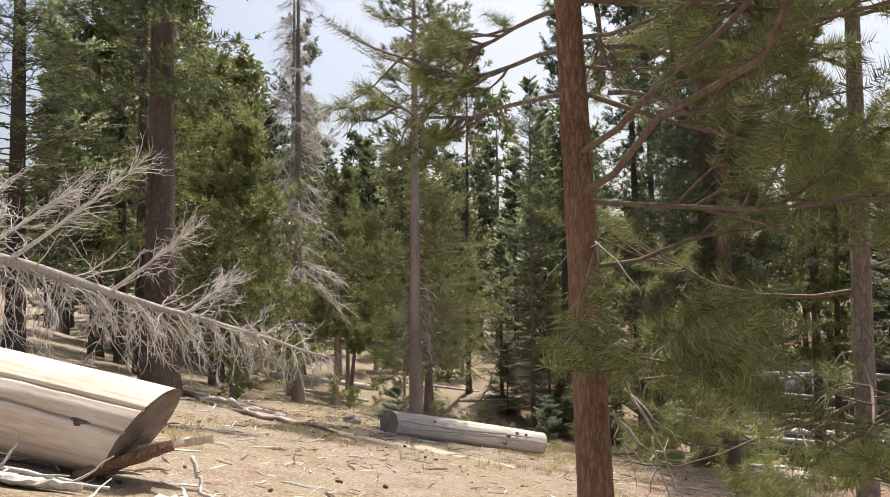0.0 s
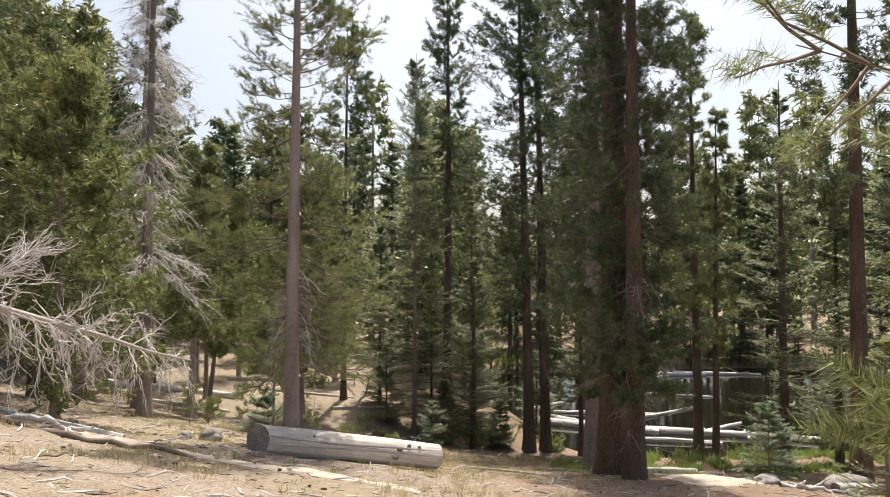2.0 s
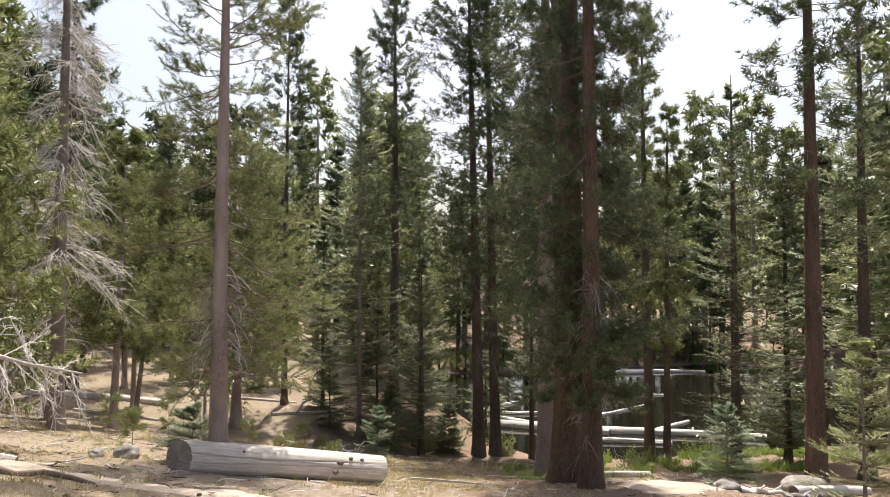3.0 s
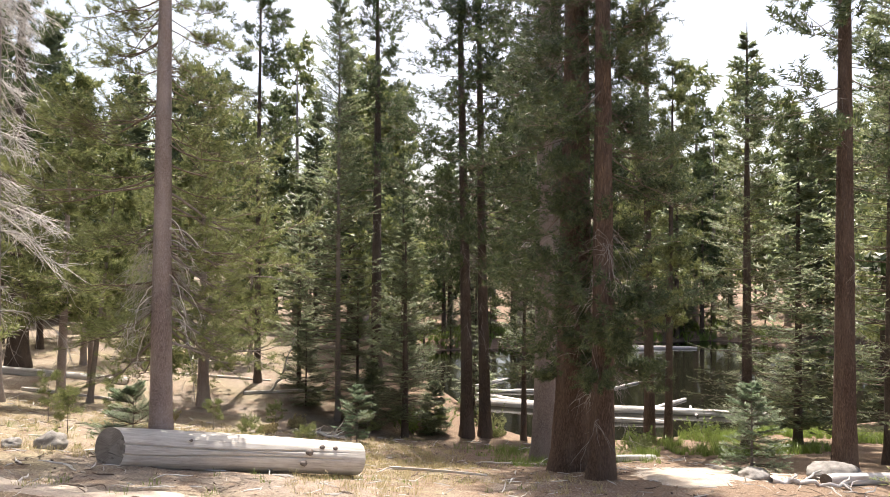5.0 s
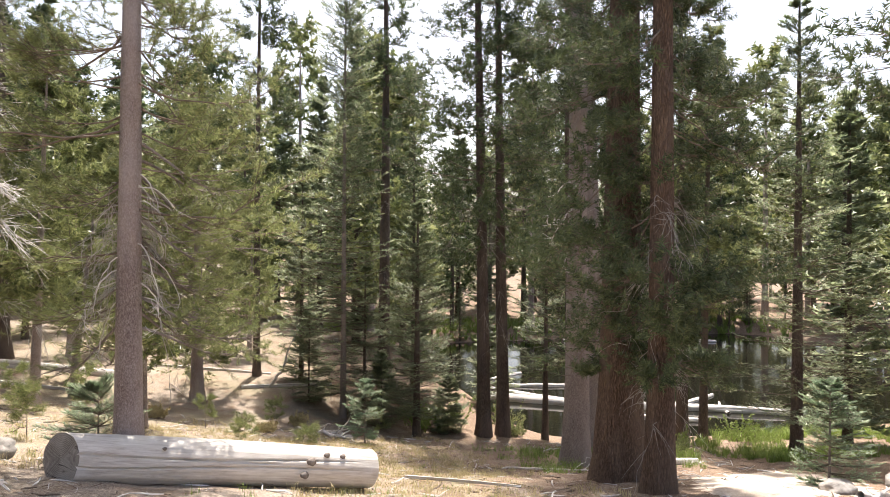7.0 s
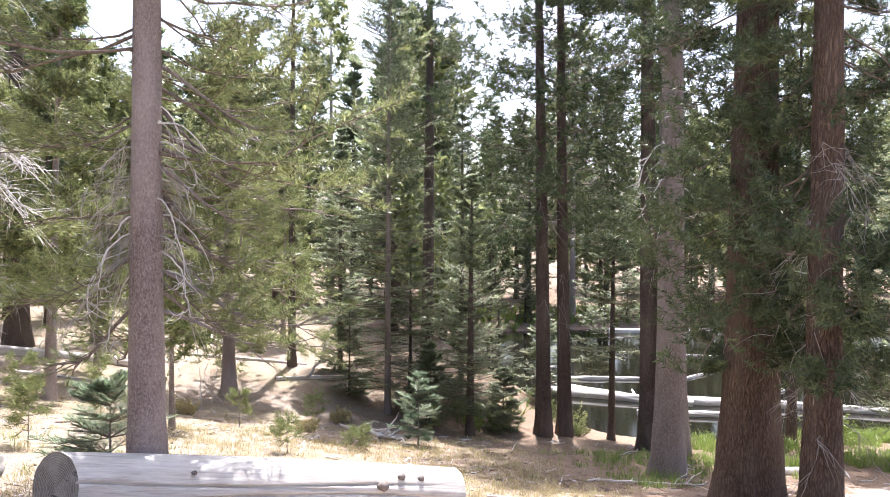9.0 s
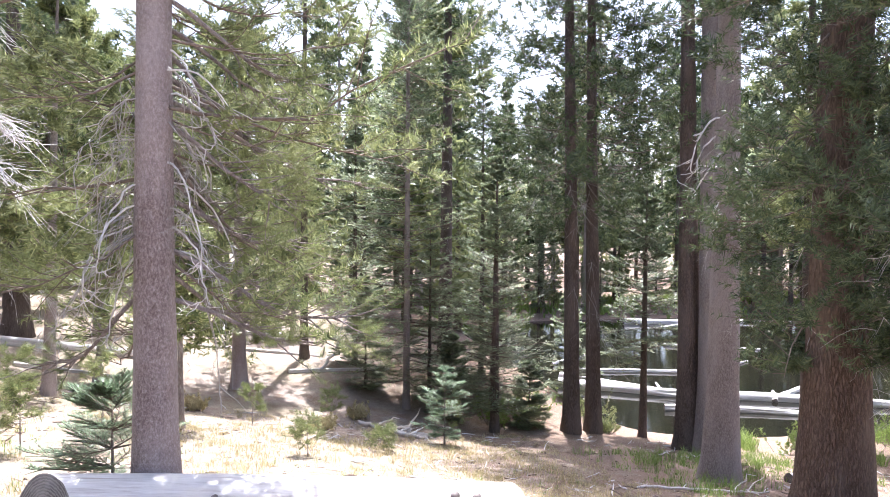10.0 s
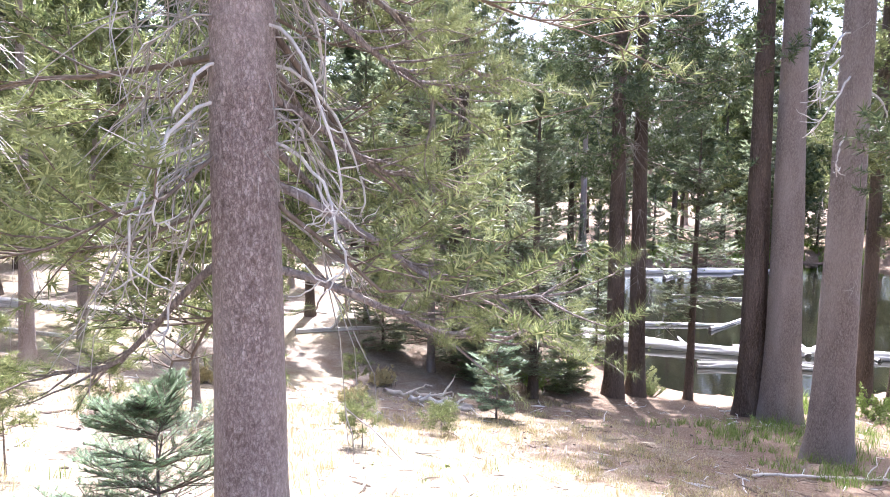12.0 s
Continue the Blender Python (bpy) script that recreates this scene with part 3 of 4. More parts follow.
def hooked_twig(tree, azim, z, reach, drop, r0, seed):
    """A dead branch that arches out of the trunk, hangs and curls up again, with a few side twigs."""
    r = np.random.default_rng(seed)
    t = np.linspace(0, 1, 16)
    out = reach * np.sin(t * 2.3) + 0.05
    zz = z + 0.12 * np.sin(t * 4) * reach - drop * np.sin(np.clip(t * 1.25, 0, 1.4) * 1.6) ** 2
    az = azim + 0.5 * t ** 2 * r.normal()
    line = np.stack([out * np.cos(az), out * np.sin(az), zz], axis=-1) + r.normal(0, 0.008, (16, 3))
    m = 7
    s0, d0 = pick(line[None], np.zeros(m, int), 0.3 + 0.65 * r.random(m))
    tw = curves(s0, np.arctan2(d0[:, 1], d0[:, 0]) + r.normal(0, 0.7, m), r.normal(-0.6, 0.4, m), reach * (0.2 + 0.35 * r.random(m)), 0.5 * r.random(m), 7, r, 0.03)
    v, f = joined([tubes(line[None], np.linspace(r0, r0 * 0.35, 16)[None], 6), tubes(tw, np.linspace(r0 * 0.5, r0 * 0.2, 7)[None] * np.ones((m, 1)), 4)])
    part("dead_branch", mesh_of("dead_branch", v, f, [SILVER], True), tree, "pale hooked dead branch")


for k in range(14):
    hooked_twig(gate, float(bough_rng.uniform(-0.9, 0.7)) if k < 10 else float(bough_rng.uniform(2.6, 3.8)), 2.1 + 0.16 * (k % 10), float(bough_rng.uniform(0.3, 0.6)), float(bough_rng.uniform(0.35, 0.8)), 0.0085, 500 + k)
for k in range(13):
    bz, ba, bl = 1.75 + 0.18 * k, bough_rng.uniform(-0.15, 1.15), bough_rng.uniform(0.9, 1.75)
    low_bough(gate, (0.1 * math.cos(ba), 0.1 * math.sin(ba), bz), (bl * math.cos(ba), bl * math.sin(ba), bz - 0.25 - 0.3 * float(bough_rng.random())), 90 + k, 18, 3, 1.2)
slender = bpy.data.objects["pine_tree"]
for k in range(15):
    bz, ba, bl = 2.2 + 0.17 * (k % 9), bough_rng.uniform(1.5, 3.6) if k < 9 else bough_rng.uniform(-0.4, 1.3), bough_rng.uniform(0.55, 1.15)
    low_bough(slender, (0.05 * math.cos(ba), 0.05 * math.sin(ba), bz), (bl * math.cos(ba), bl * math.sin(ba), bz + 0.15), 120 + k, 18, 5, 0.9, 0.011)
low_bough(bpy.data.objects["pine_tree.001"], (-0.03, 0.03, 1.05), (-0.98, 0.42, 1.22), 4, 22, 4, 0.6)
# the stout pair by the bank
plant("pine_tree", pine(19, 0.37, BARK_RED, PINE_SHADED, 31, base=0.1, wide=2.2, limbs=120, twigs=18, tufts=5, count=14, length=0.105, width=0.016,
                        dead=14, dead_from=0.06, droop=0.45, split=True), 6.68, 16.95,
      "stout old pine with furrowed red-brown bark beside a second trunk", group="pines")
plant("pine_tree", pine(18, 0.205, BARK_RED, PINE_SHADED, 32, base=0.1, wide=2.2, limbs=120, twigs=18, tufts=5, count=14, length=0.105, width=0.016,
                        dead=46, dead_from=0.04, droop=0.45, split=True), 6.45, 15.5,
      "brown pine trunk hung with pale dead twigs", group="pines")
plant("pine_tree", pine(19, 0.28, BARK_GREY, PINE_SHADED, 33, base=0.4, wide=1.90, limbs=67, twigs=11, tufts=4, count=11, length=0.14, width=0.033,
                        dead=16, dead_from=0.15, split=True), 7.65, 20.35,
      "straight grey pine trunk with pale curved dead branches", group="pines")
for k, (az, z, reach) in enumerate(((3.3, 6.2, 0.75), (3.6, 5.6, 0.6), (2.9, 5.9, 0.5), (3.5, 4.8, 0.4), (5.6, 5.4, 0.45))):
    hooked_twig(bpy.data.objects["pine_tree.005"], az, z, reach, reach * 1.25, 0.018, 530 + k)
plant("pine_tree", pine(20, 0.35, BARK_GREY, PINE_SHADED, 34, base=0.45, wide=1.9, limbs=56, twigs=11, tufts=4, count=11, length=0.14, width=0.033, lean=(-0.03, 0)), 9.95, 23.7,
      "thick brown pine trunk on the pond bank", group="pines")
plant("pine_tree", pine(19, 0.27, BARK_DARK, PINE_SHADED, 35, base=0.45, wide=1.9, limbs=50, twigs=11, tufts=4, count=11, length=0.14, width=0.033, lean=(-0.02, 0)), 9.62, 24.2,
      "dark pine trunk on the pond bank", group="pines")
plant("pine_tree", pine(20, 0.215, BARK_DARK, PINE_SHADED, 36, base=0.27, wide=3.3, limbs=120, twigs=11, tufts=4, count=11, length=0.14, width=0.033,
                        dead=26, dead_from=0.12, lean=(-0.02, 0)), 7.76, 26.57,
      "dark slender pine standing close beside its twin", group="pines")
plant("pine_tree", pine(20, 0.205, BARK_DARK, PINE_SHADED, 37, base=0.27, wide=3.3, limbs=120, twigs=11, tufts=4, count=11, length=0.14, width=0.033,
                        dead=20, dead_from=0.12, lean=(-0.022, 0)), 8.46, 26.71,
      "dark slender pine standing close beside its twin", group="pines")
plant("fir_tree", fir(7.0, 0.11, BARK_DARK, FIR_GREEN, 38, base=0.3, wide=1.6, tiers=16, per=6, combs=9, count=20, length=0.095, width=0.034), 9.74, 26.41,
      "slim dark fir with a flat crown at the water's edge", group="firs")
plant("pine_tree", pine(17, 0.19, BARK_DARK, PINE_GREEN, 39, base=0.28, wide=1.68, limbs=67, twigs=11, tufts=4, count=11, length=0.14, width=0.033, lean=(-0.012, 0), full=0.8), 13.89, 25.24,
      "dark pine trunk by the pond", group="pines")
plant("pine_tree", pine(13, 0.14, BARK_DARK, PINE_GREEN, 40, base=0.3, wide=1.34, limbs=48, twigs=11, tufts=4, count=11, length=0.14, width=0.033, lean=(0.012, 0), full=0.8), 14.25, 24.71,
      "dark leaning pine trunk by the pond", group="pines")
plant("fir_tree", fir(12.6, 0.16, BARK_DARK, FIR_GREEN, 41, base=0.08, wide=2.3, tiers=34, per=5, combs=11, count=20, length=0.09, width=0.026), 14.28, 21.06,
      "tall pointed fir with layered sprays of needles", group="firs")
plant("pine_tree", pine(18, 0.23, BARK_RED, PINE_SHADED, 42, base=0.34, wide=2.24, limbs=67, twigs=11, tufts=4, count=11, length=0.14, width=0.033, dead=16, dead_from=0.14), 12.87, 16.51,
      "straight brown pine trunk among dark firs", group="pines")
plant("fir_tree", fir(14, 0.2, BARK_DARK, FIR_GREEN, 43, base=0.06, wide=2.4, tiers=34, per=5, combs=10, count=20, length=0.09, width=0.027), 15.9, 17.9,
      "dense dark fir in shade", group="firs")
plant("fir_sapling", fir(2.85, 0.035, BARK_GREY, FIR_PALE, 44, base=0.05, wide=0.85, tiers=11, per=6, combs=11, count=26, length=0.045, width=0.0099, droop=0.05, split=True), 7.35, 10.03,
      "young fir with pale yellow-green tips", "sapling", "fir saplings")
plant("fir_sapling", fir(1.9, 0.03, BARK_GREY, FIR_YOUNG, 45, base=0.05, wide=0.85, tiers=12, per=7, combs=11, count=20, length=0.049, width=0.0144, split=True), 9.74, 15.69,
      "low bushy young fir on the bank", "sapling", "fir saplings")
plant("fir_sapling", fir(1.12, 0.02, BARK_GREY, FIR_YOUNG, 46, base=0.12, wide=0.66, tiers=6, per=7, combs=17, count=40, length=0.036, width=0.0075, droop=0.04, power=0.6, split=True), -1.12, 16.55,
      "small blue-green fir beside the pine trunk", "sapling", "fir saplings")
plant("fir_sapling", fir(1.7, 0.022, BARK_GREY, FIR_YOUNG, 47, base=0.12, wide=0.68, tiers=8, per=5, combs=13, count=26, length=0.05, width=0.013, droop=0.05, split=True), 3.5, 23.3,
      "small fir growing in front of the thicket", "sapling", "fir saplings")
# the thicket in the middle
plant("fir_tree", fir(15, 0.10, BARK_GREY, FIR_GREEN, 48, base=0.05, wide=1.9, tiers=44, per=6, combs=9, count=17, length=0.095, width=0.03, power=0.5), 3.64, 28.04,
      "tall narrow fir with a thin bare pole of a trunk", group="firs")
plant("fir_tree", fir(7.2, 0.12, BARK_DARK, FIR_GREEN, 49, base=0.1, wide=1.6, tiers=26, per=6, combs=9, count=17, length=0.095, width=0.027), 5.57, 26.36,
      "young dark fir in the thicket", group="firs")
plant("fir_tree", fir(5.2, 0.07, BARK_DARK, FIR_GREEN, 50, base=0.05, wide=1.3, tiers=18, per=6, combs=9, count=17, length=0.095, width=0.027), 4.4, 28.6,
      "small dark fir in the thicket", group="firs")
plant("fir_tree", fir(9.5, 0.10, BARK_DARK, FIR_GREEN, 51, base=0.06, wide=1.5, tiers=28, per=6, combs=9, count=17, length=0.095, width=0.027), 6.4, 30.2,
      "dark fir in the thicket", group="firs")
plant("fir_tree", fir(8.2, 0.09, BARK_DARK, FIR_GREEN, 52, base=0.06, wide=1.4, tiers=26, per=6, combs=9, count=17, length=0.095, width=0.027), 2.6, 31.0,
      "dark fir in the thicket", group="firs")
for x, y, hh, sd in ((9.2, 30.0, 3.6, 153), (4.7, 27.3, 2.4, 157), (6.2, 28.6, 3.8, 158), (6.7, 26.9, 1.9, 159), (2.7, 29.2, 3.2, 160)):
    plant("fir_tree", fir(hh, 0.012 * hh, BARK_DARK, FIR_GREEN, sd, base=0.04, wide=0.5 + 0.14 * hh, tiers=12 + int(hh * 1.6), per=6, combs=9, count=17, length=0.095, width=0.027), x, y,
          "young dark fir in the thicket by the pond", group="firs")
# the left side
plant("pine_tree", pine(18, 0.31, BARK_DARK, PINE_SHADED, 53, base=0.3, wide=2.35, limbs=75, twigs=11, tufts=4, count=11, length=0.14, width=0.033, dead=20), -5.5, 13.2,
      "large dark pine trunk in shade", group="pines")
plant("pine_tree", pine(6.3, 0.08, BARK_PINE, PINE_GREEN, 54, base=0.12, wide=2.13, limbs=81, twigs=11, tufts=4, count=11, length=0.14, width=0.033, dead=20, dead_from=0.04, split=True), -4.9, 15.9,
      "bushy young pine with dense yellow-green needles", group="pines")
plant("fir_tree", fir(15, 0.2, BARK_DARK, FIR_GREEN, 55, base=0.1, wide=2.6, tiers=36, per=7, combs=10, count=20, length=0.095, width=0.034), -9.2, 14.6,
      "dark fir with broad layered boughs", group="firs")
plant("dead_tree", snag(15, 0.17, 56, limbs=110, wide=1.65), -4.5, 21.0, "standing dead tree with silvery drooping twigs", "dead tree", "standing dead trees")
plant("dead_tree", snag(16, 0.20, 57, limbs=100, wide=1.8), -5.4, 24.4, "standing dead tree with grey bark and bare limbs", "dead tree", "standing dead trees")
plant("pine_tree", pine(8.5, 0.12, BARK_PINE, PINE_GREEN, 58, base=0.28, wide=1.34, limbs=59, twigs=11, tufts=4, count=11, length=0.14, width=0.033, dead=10, lean=(0.03, 0)), -3.95, 24.6,
      "slim leaning pine in the sunny clearing", group="pines")
plant("pine_tree", pine(7.5, 0.09, BARK_GREY, PINE_GREEN, 59, base=0.3, wide=1.23, limbs=54, twigs=11, tufts=4, count=11, length=0.14, width=0.033, lean=(0.10, 0)), -3.9, 28.0,
      "slim pine leaning over the clearing", group="pines")
plant("pine_tree", pine(8.0, 0.10, BARK_PINE, PINE_GREEN, 60, base=0.3, wide=1.34, limbs=54, twigs=11, tufts=4, count=11, length=0.14, width=0.033), -4.3, 30.2,
      "slim pine in the clearing", group="pines")
plant("pine_tree", pine(9.0, 0.19, BARK_PINE, PINE_GREEN, 61, base=0.12, wide=2.5, limbs=100, twigs=11, tufts=4, count=11, length=0.14, width=0.033, dead=20), -0.68, 28.8,
      "bushy pine at the edge of the clearing", group="pines")
plant("pine_tree", pine(3.4, 0.06, BARK_GREY, PINE_GREEN, 62, base=0.5, wide=1.01, limbs=30, twigs=11, tufts=4, count=11, length=0.14, width=0.033, dead=10), -1.3, 22.3,
      "small crooked pine behind the tall one", group="pines")
plant("pine_tree", pine(17, 0.13, BARK_DARK, PINE_SHADED, 63, base=0.38, wide=1.6, limbs=60, twigs=11, tufts=4, count=11, length=0.14, width=0.033, dead=20), 1.11, 31.5,
      "tall thin pine behind the thicket", group="pines")
plant("pine_tree", pine(19, 0.24, BARK_DARK, PINE_SHADED, 64, base=0.36, wide=2.2, limbs=84, twigs=11, tufts=4, count=11, length=0.14, width=0.033, dead=10), 5.78, 32.3,
      "tall pine behind the thicket", group="pines")

for x, y, hh, sd, rad in ((-7.8, 17.6, 15, 161, 2.6), (-10.5, 20.5, 14, 162, 2.5), (-7.0, 20.6, 9, 163, 2.2), (-8.4, 25.5, 11, 165, 2.2)):
    plant("pine_tree", pine(hh, 0.013 * hh, BARK_DARK, PINE_GREEN, sd, base=0.2, wide=rad, limbs=76, twigs=11, tufts=4, count=11, length=0.14, width=0.03, dead=12), x, y,
          "bushy pine with low yellow-green boughs", group="pines")
plant("pine_tree", pine(17, 0.33, BARK_DARK, PINE_SHADED, 166, base=0.16, wide=2.6, limbs=80, twigs=11, tufts=4, count=11, length=0.14, width=0.03, dead=14), -7.1, 32.6,
      "big dark pine trunk in the shade behind the clearing", group="pines")
for x, y, hh, sd in ((-6.3, 27.2, 7.5, 167), (-3.6, 35.5, 7.0, 168), (-5.2, 33.6, 9.0, 169), (-8.8, 29.5, 9.0, 170), (0.9, 36.0, 6.5, 171)):
    plant("pine_tree", pine(hh, 0.11, BARK_PINE, PINE_GREEN, sd, base=0.22, wide=1.7, limbs=64, twigs=11, tufts=4, count=11, length=0.12, width=0.026, dead=14, lean=(0.02, 0)), x, y,
          "bushy young pine behind the clearing", group="pines")
# ---- the wood behind: a few kinds, planted again and again ----
KINDS = [
    ("pine_tree", pine(13, 0.17, BARK_DARK, PINE_SHADED, 71, base=0.2, wide=2.18, limbs=46, twigs=7, tufts=3, count=5, length=0.34, width=0.15, sides=8, split=None)),
    ("pine_tree", pine(15, 0.19, BARK_PINE, PINE_GREEN, 72, base=0.22, wide=1.95, limbs=44, twigs=7, tufts=3, count=5, length=0.34, width=0.15, sides=8, split=None)),
    ("fir_tree", fir(12, 0.16, BARK_DARK, FIR_GREEN, 73, base=0.06, wide=2.0, tiers=28, per=6, combs=7, count=6, length=0.28, width=0.13, sides=8, split=None)),
    ("pine_tree", pine(10, 0.13, BARK_DARK, PINE_GREEN, 74, base=0.14, wide=2.18, limbs=44, twigs=7, tufts=3, count=5, length=0.34, width=0.15, sides=8, split=None)),
]
SAY = ["dark pine in the wood beyond", "tall pine in the wood beyond", "pointed fir in the wood beyond", "bushy pine in the wood beyond"]
r = np.random.default_rng(5)
firsts = [None] * len(KINDS)
placed = []


def spot_free(x, y, room):
    return all((x - a) ** 2 + (y - b) ** 2 > room ** 2 for a, b in placed)


def far_tree(x, y, k, s):
    placed.append((x, y))
    turn = float(r.random() * 360)
    if firsts[k] is None:
        ob = plant(KINDS[k][0], KINDS[k][1], x, y, SAY[k], group="trees beyond", turn=turn)
        firsts[k] = ob
    else:
        ob = copy_thing(firsts[k], pose(x, y, gz(x, y), 0, 0, turn))
        ob.matrix_world = pose(x, y, gz(x, y), 0, 0, turn)
    ob.scale = (s, s, s)


for i in range(3000):
    x, y = float(r.uniform(-34, 58)), float(r.uniform(33, 74))
    if 9 < x < 40 and y < 50:
        continue
    if -9.5 < x < 4.5 and y < 47:
        continue
    if abs(x - 3 - 0.28 * y) > 0.85 * y + 4:
        continue
    if not spot_free(x, y, 2.3 if y < 58 else 3.4) or len(placed) > 140:
        continue
    far_tree(x, y, int(r.integers(0, 4)), float(r.uniform(0.95, 1.5)))
for i in range(22):
    far_tree(8.5 + i * 1.55 + float(r.uniform(-0.5, 0.5)), 50.5 + float(r.uniform(-0.8, 1.6)), 2 if i % 3 else 3, float(r.uniform(0.28, 0.6)))
for x, y, k, s in [(-9.5, 20, 0, 1.0), (-12, 25, 2, 1.1), (-8.2, 28, 1, 0.9), (-14, 17, 3, 1.1), (-11, 32, 1, 1.0), (-7.5, 37, 0, 0.8), (17.5, 22.5, 2, 0.9), (19, 18.5, 0, 1.1), (21.5, 22, 1, 1.0),
                   (17.5, 14.5, 2, 1.1), (24, 25, 2, 1.0), (28, 27, 3, 1.1), (-9.2, 38, 3, 0.9), (-6.4, 40.5, 3, 0.8), (-11.5, 35.5, 2, 0.9), (-3.2, 41.5, 3, 0.75), (-13, 41, 0, 1.1), (-12, 9, 0, 1.1), (-9, 4, 1, 1.0), (-7, -6, 1, 1.0), (5, -8, 0, 1.1), (11, -1, 3, 1.0), (13, 7, 2, 1.0), (-3, -12, 2, 1.0)]:
    far_tree(x, y, k, s)

# ---- fallen wood ----
def log_parts(length, r0, r1, wood, seed, cracks=6, sides=112, rows=90, bend=0.02, rough=0.012, front=2.7, slant=(0.0, 0.0), end=None):
    """A barked-off log lying along local x, its axis at the origin's height; sawn ends, grooves where it has split."""
    r = np.random.default_rng(seed)
    t = np.linspace(0, 1, rows)
    a = np.arange(sides) * 2 * np.pi / sides
    T, A = np.meshgrid(t, a, indexing="ij")
    R = r0 + (r1 - r0) * T + rough * fbm(A * 1.2, T * length * 1.2, seed, 3, 1.0) * (0.5 + 0.5 * np.cos(A) ** 2)
    R = R + 0.006 * fbm(np.cos(A) * 6, T * 0.8 + np.sin(A) * 6, seed + 2, 2, 1.0)
    for c in range(cracks):
        a0 = r.uniform(0.15, 2.9) if c < cracks - 1 else r.uniform(0, 6.28)
        lo, hi = sorted(r.random(2))
        if c < 2:
            lo, hi, a0 = 0.0, 0.95, front + (0.0, 0.42)[c]
        line = a0 + 0.10 * np.sin(T * 5 + c) + 0.035 * fbm(T * length * 2.5, T * 0 + c, c, 3, 1.0)
        far = np.abs((A - line + np.pi) % (2 * np.pi) - np.pi) * r0
        on = step((T - lo) / 0.06) * step((hi - T) / 0.06) if c >= 2 else step((hi - T) / 0.2)
        R = R - (0.04 if c < 2 else 0.025) * on * np.clip(1.4 - far / 0.009, 0, 1)
    x = T * length + (1 - T) ** 10 * R * (slant[0] * np.sin(A) + slant[1] * np.cos(A))
    yb = bend * np.sin(T * np.pi) * length
    V = np.stack([x, yb + R * np.cos(A), R * np.sin(A)], axis=-1).reshape(-1, 3)
    idx = np.arange(rows * sides).reshape(rows, sides)
    nxt = np.roll(idx, -1, axis=1)
    F = np.stack([idx[:-1], nxt[:-1], nxt[1:], idx[1:]], axis=-1).reshape(-1, 4)
    body = mesh_of("body", V[:, [2, 1, 0]] * np.array([-1, 1, 1]), F, [wood], True)
    ends = []
    for row, x0 in ((0, 0.0), (rows - 1, length)):
        ring = V.reshape(rows, sides, 3)[row]
        cen = ring.mean(axis=0)
        vs, fs = [ring], []
        for q in (0.8, 0.5, 0.2):
            rr = cen + (ring - cen) * q
            rr = rr + np.array([1, 0, 0]) * (0.006 * fbm(a * 2, a * 0 + q * 9, seed, 2, 1.0))[:, None]
            vs.append(rr)
        vs.append(cen[None])
        allv = np.concatenate(vs)
        for b in range(3):
            i0 = np.arange(sides) + b * sides
            j0 = np.roll(np.arange(sides), -1) + b * sides
            fs.append(np.stack([i0, j0, j0 + sides, i0 + sides], axis=-1))
        i0 = np.arange(sides) + 3 * sides
        j0 = np.roll(np.arange(sides), -1) + 3 * sides
        fs.append(np.stack([i0, j0, np.full(sides, 4 * sides), np.full(sides, 4 * sides)], axis=-1)[:, [0, 1, 2, 2]])
        tri = [f for f in fs[-1][:, :3]]
        q4 = np.concatenate(fs[:-1])
        tris = np.concatenate([q4[:, [0, 1, 2]], q4[:, [0, 2, 3]], np.array(tri)])
        ends.append(mesh_of("sawn_end", allv[:, [2, 1, 0]] * np.array([-1, 1, 1]), tris, [end or END_GRAIN], False))
    return body, ends


def lay(ob, a, b):
    """Put an object that lies along its own z from a to b, its own -x upward."""
    a, b = Vector(a), Vector(b)
    d = (b - a).normalized()
    up = Vector((0, 0, 1))
    up = (up - d * up.dot(d)).normalized()
    xa = -up
    ya = d.cross(xa)
    ob.matrix_world = Matrix.Translation(a) @ Matrix((xa, ya, d)).transposed().to_4x4()


def make_log(name, a, b, r0, r1, wood, seed, label, group="", cracks=6, sides=112, rows=90, knots=(), front=2.7, bend=0.02, slant=(0.0, 0.0), end=None, rough=0.012):
    L = (Vector(b) - Vector(a)).length
    ob = new(name)
    lay(ob, a, b)
    tagged(ob, label, "log", group)
    body, ends = log_parts(L, r0, r1, wood, seed, cracks, sides, rows, bend=bend, rough=rough, front=front, slant=slant, end=end)
    part("body", body, ob)
    for e in ends:
        part("sawn_end", e, ob, "darker sawn end grain")
    for t, ang, rad in knots:
        bm = bmesh.new()
        bmesh.ops.create_uvsphere(bm, u_segments=14, v_segments=8, radius=rad)
        for v in bm.verts:
            v.co.x *= 1.0 + 0.15 * math.sin(v.co.z * 90)
            v.co.z *= 1.25
        me = bpy.data.meshes.new("knot")
        bm.to_mesh(me)
        bm.free()
        me.materials.append(END_GRAIN)
        me.polygons.foreach_set("use_smooth", [True] * len(me.polygons))
        k = part("knot", me, ob, "dark branch knot")
        rr = r0 + (r1 - r0) * t
        k.location = (-(rr - rad * 0.62) * math.sin(ang), (rr - rad * 0.62) * math.cos(ang), t * L)
    return ob


# the pale log across the slope
make_log("fallen_log", (-1.20, 15.05, -1.46), (2.33, 16.22, -2.235), 0.275, 0.255, LOG_WOOD, 3,
         "silvery barkless log with sawn ends and long cracks", "fallen logs",
         cracks=7, sides=200, slant=(0.0, -0.5), end=END_GREY, knots=[(0.74, 2.62, 0.05), (0.80, 2.2, 0.035), (0.86, 2.25, 0.032), (0.72, 3.35, 0.045), (0.26, 2.3, 0.02)])
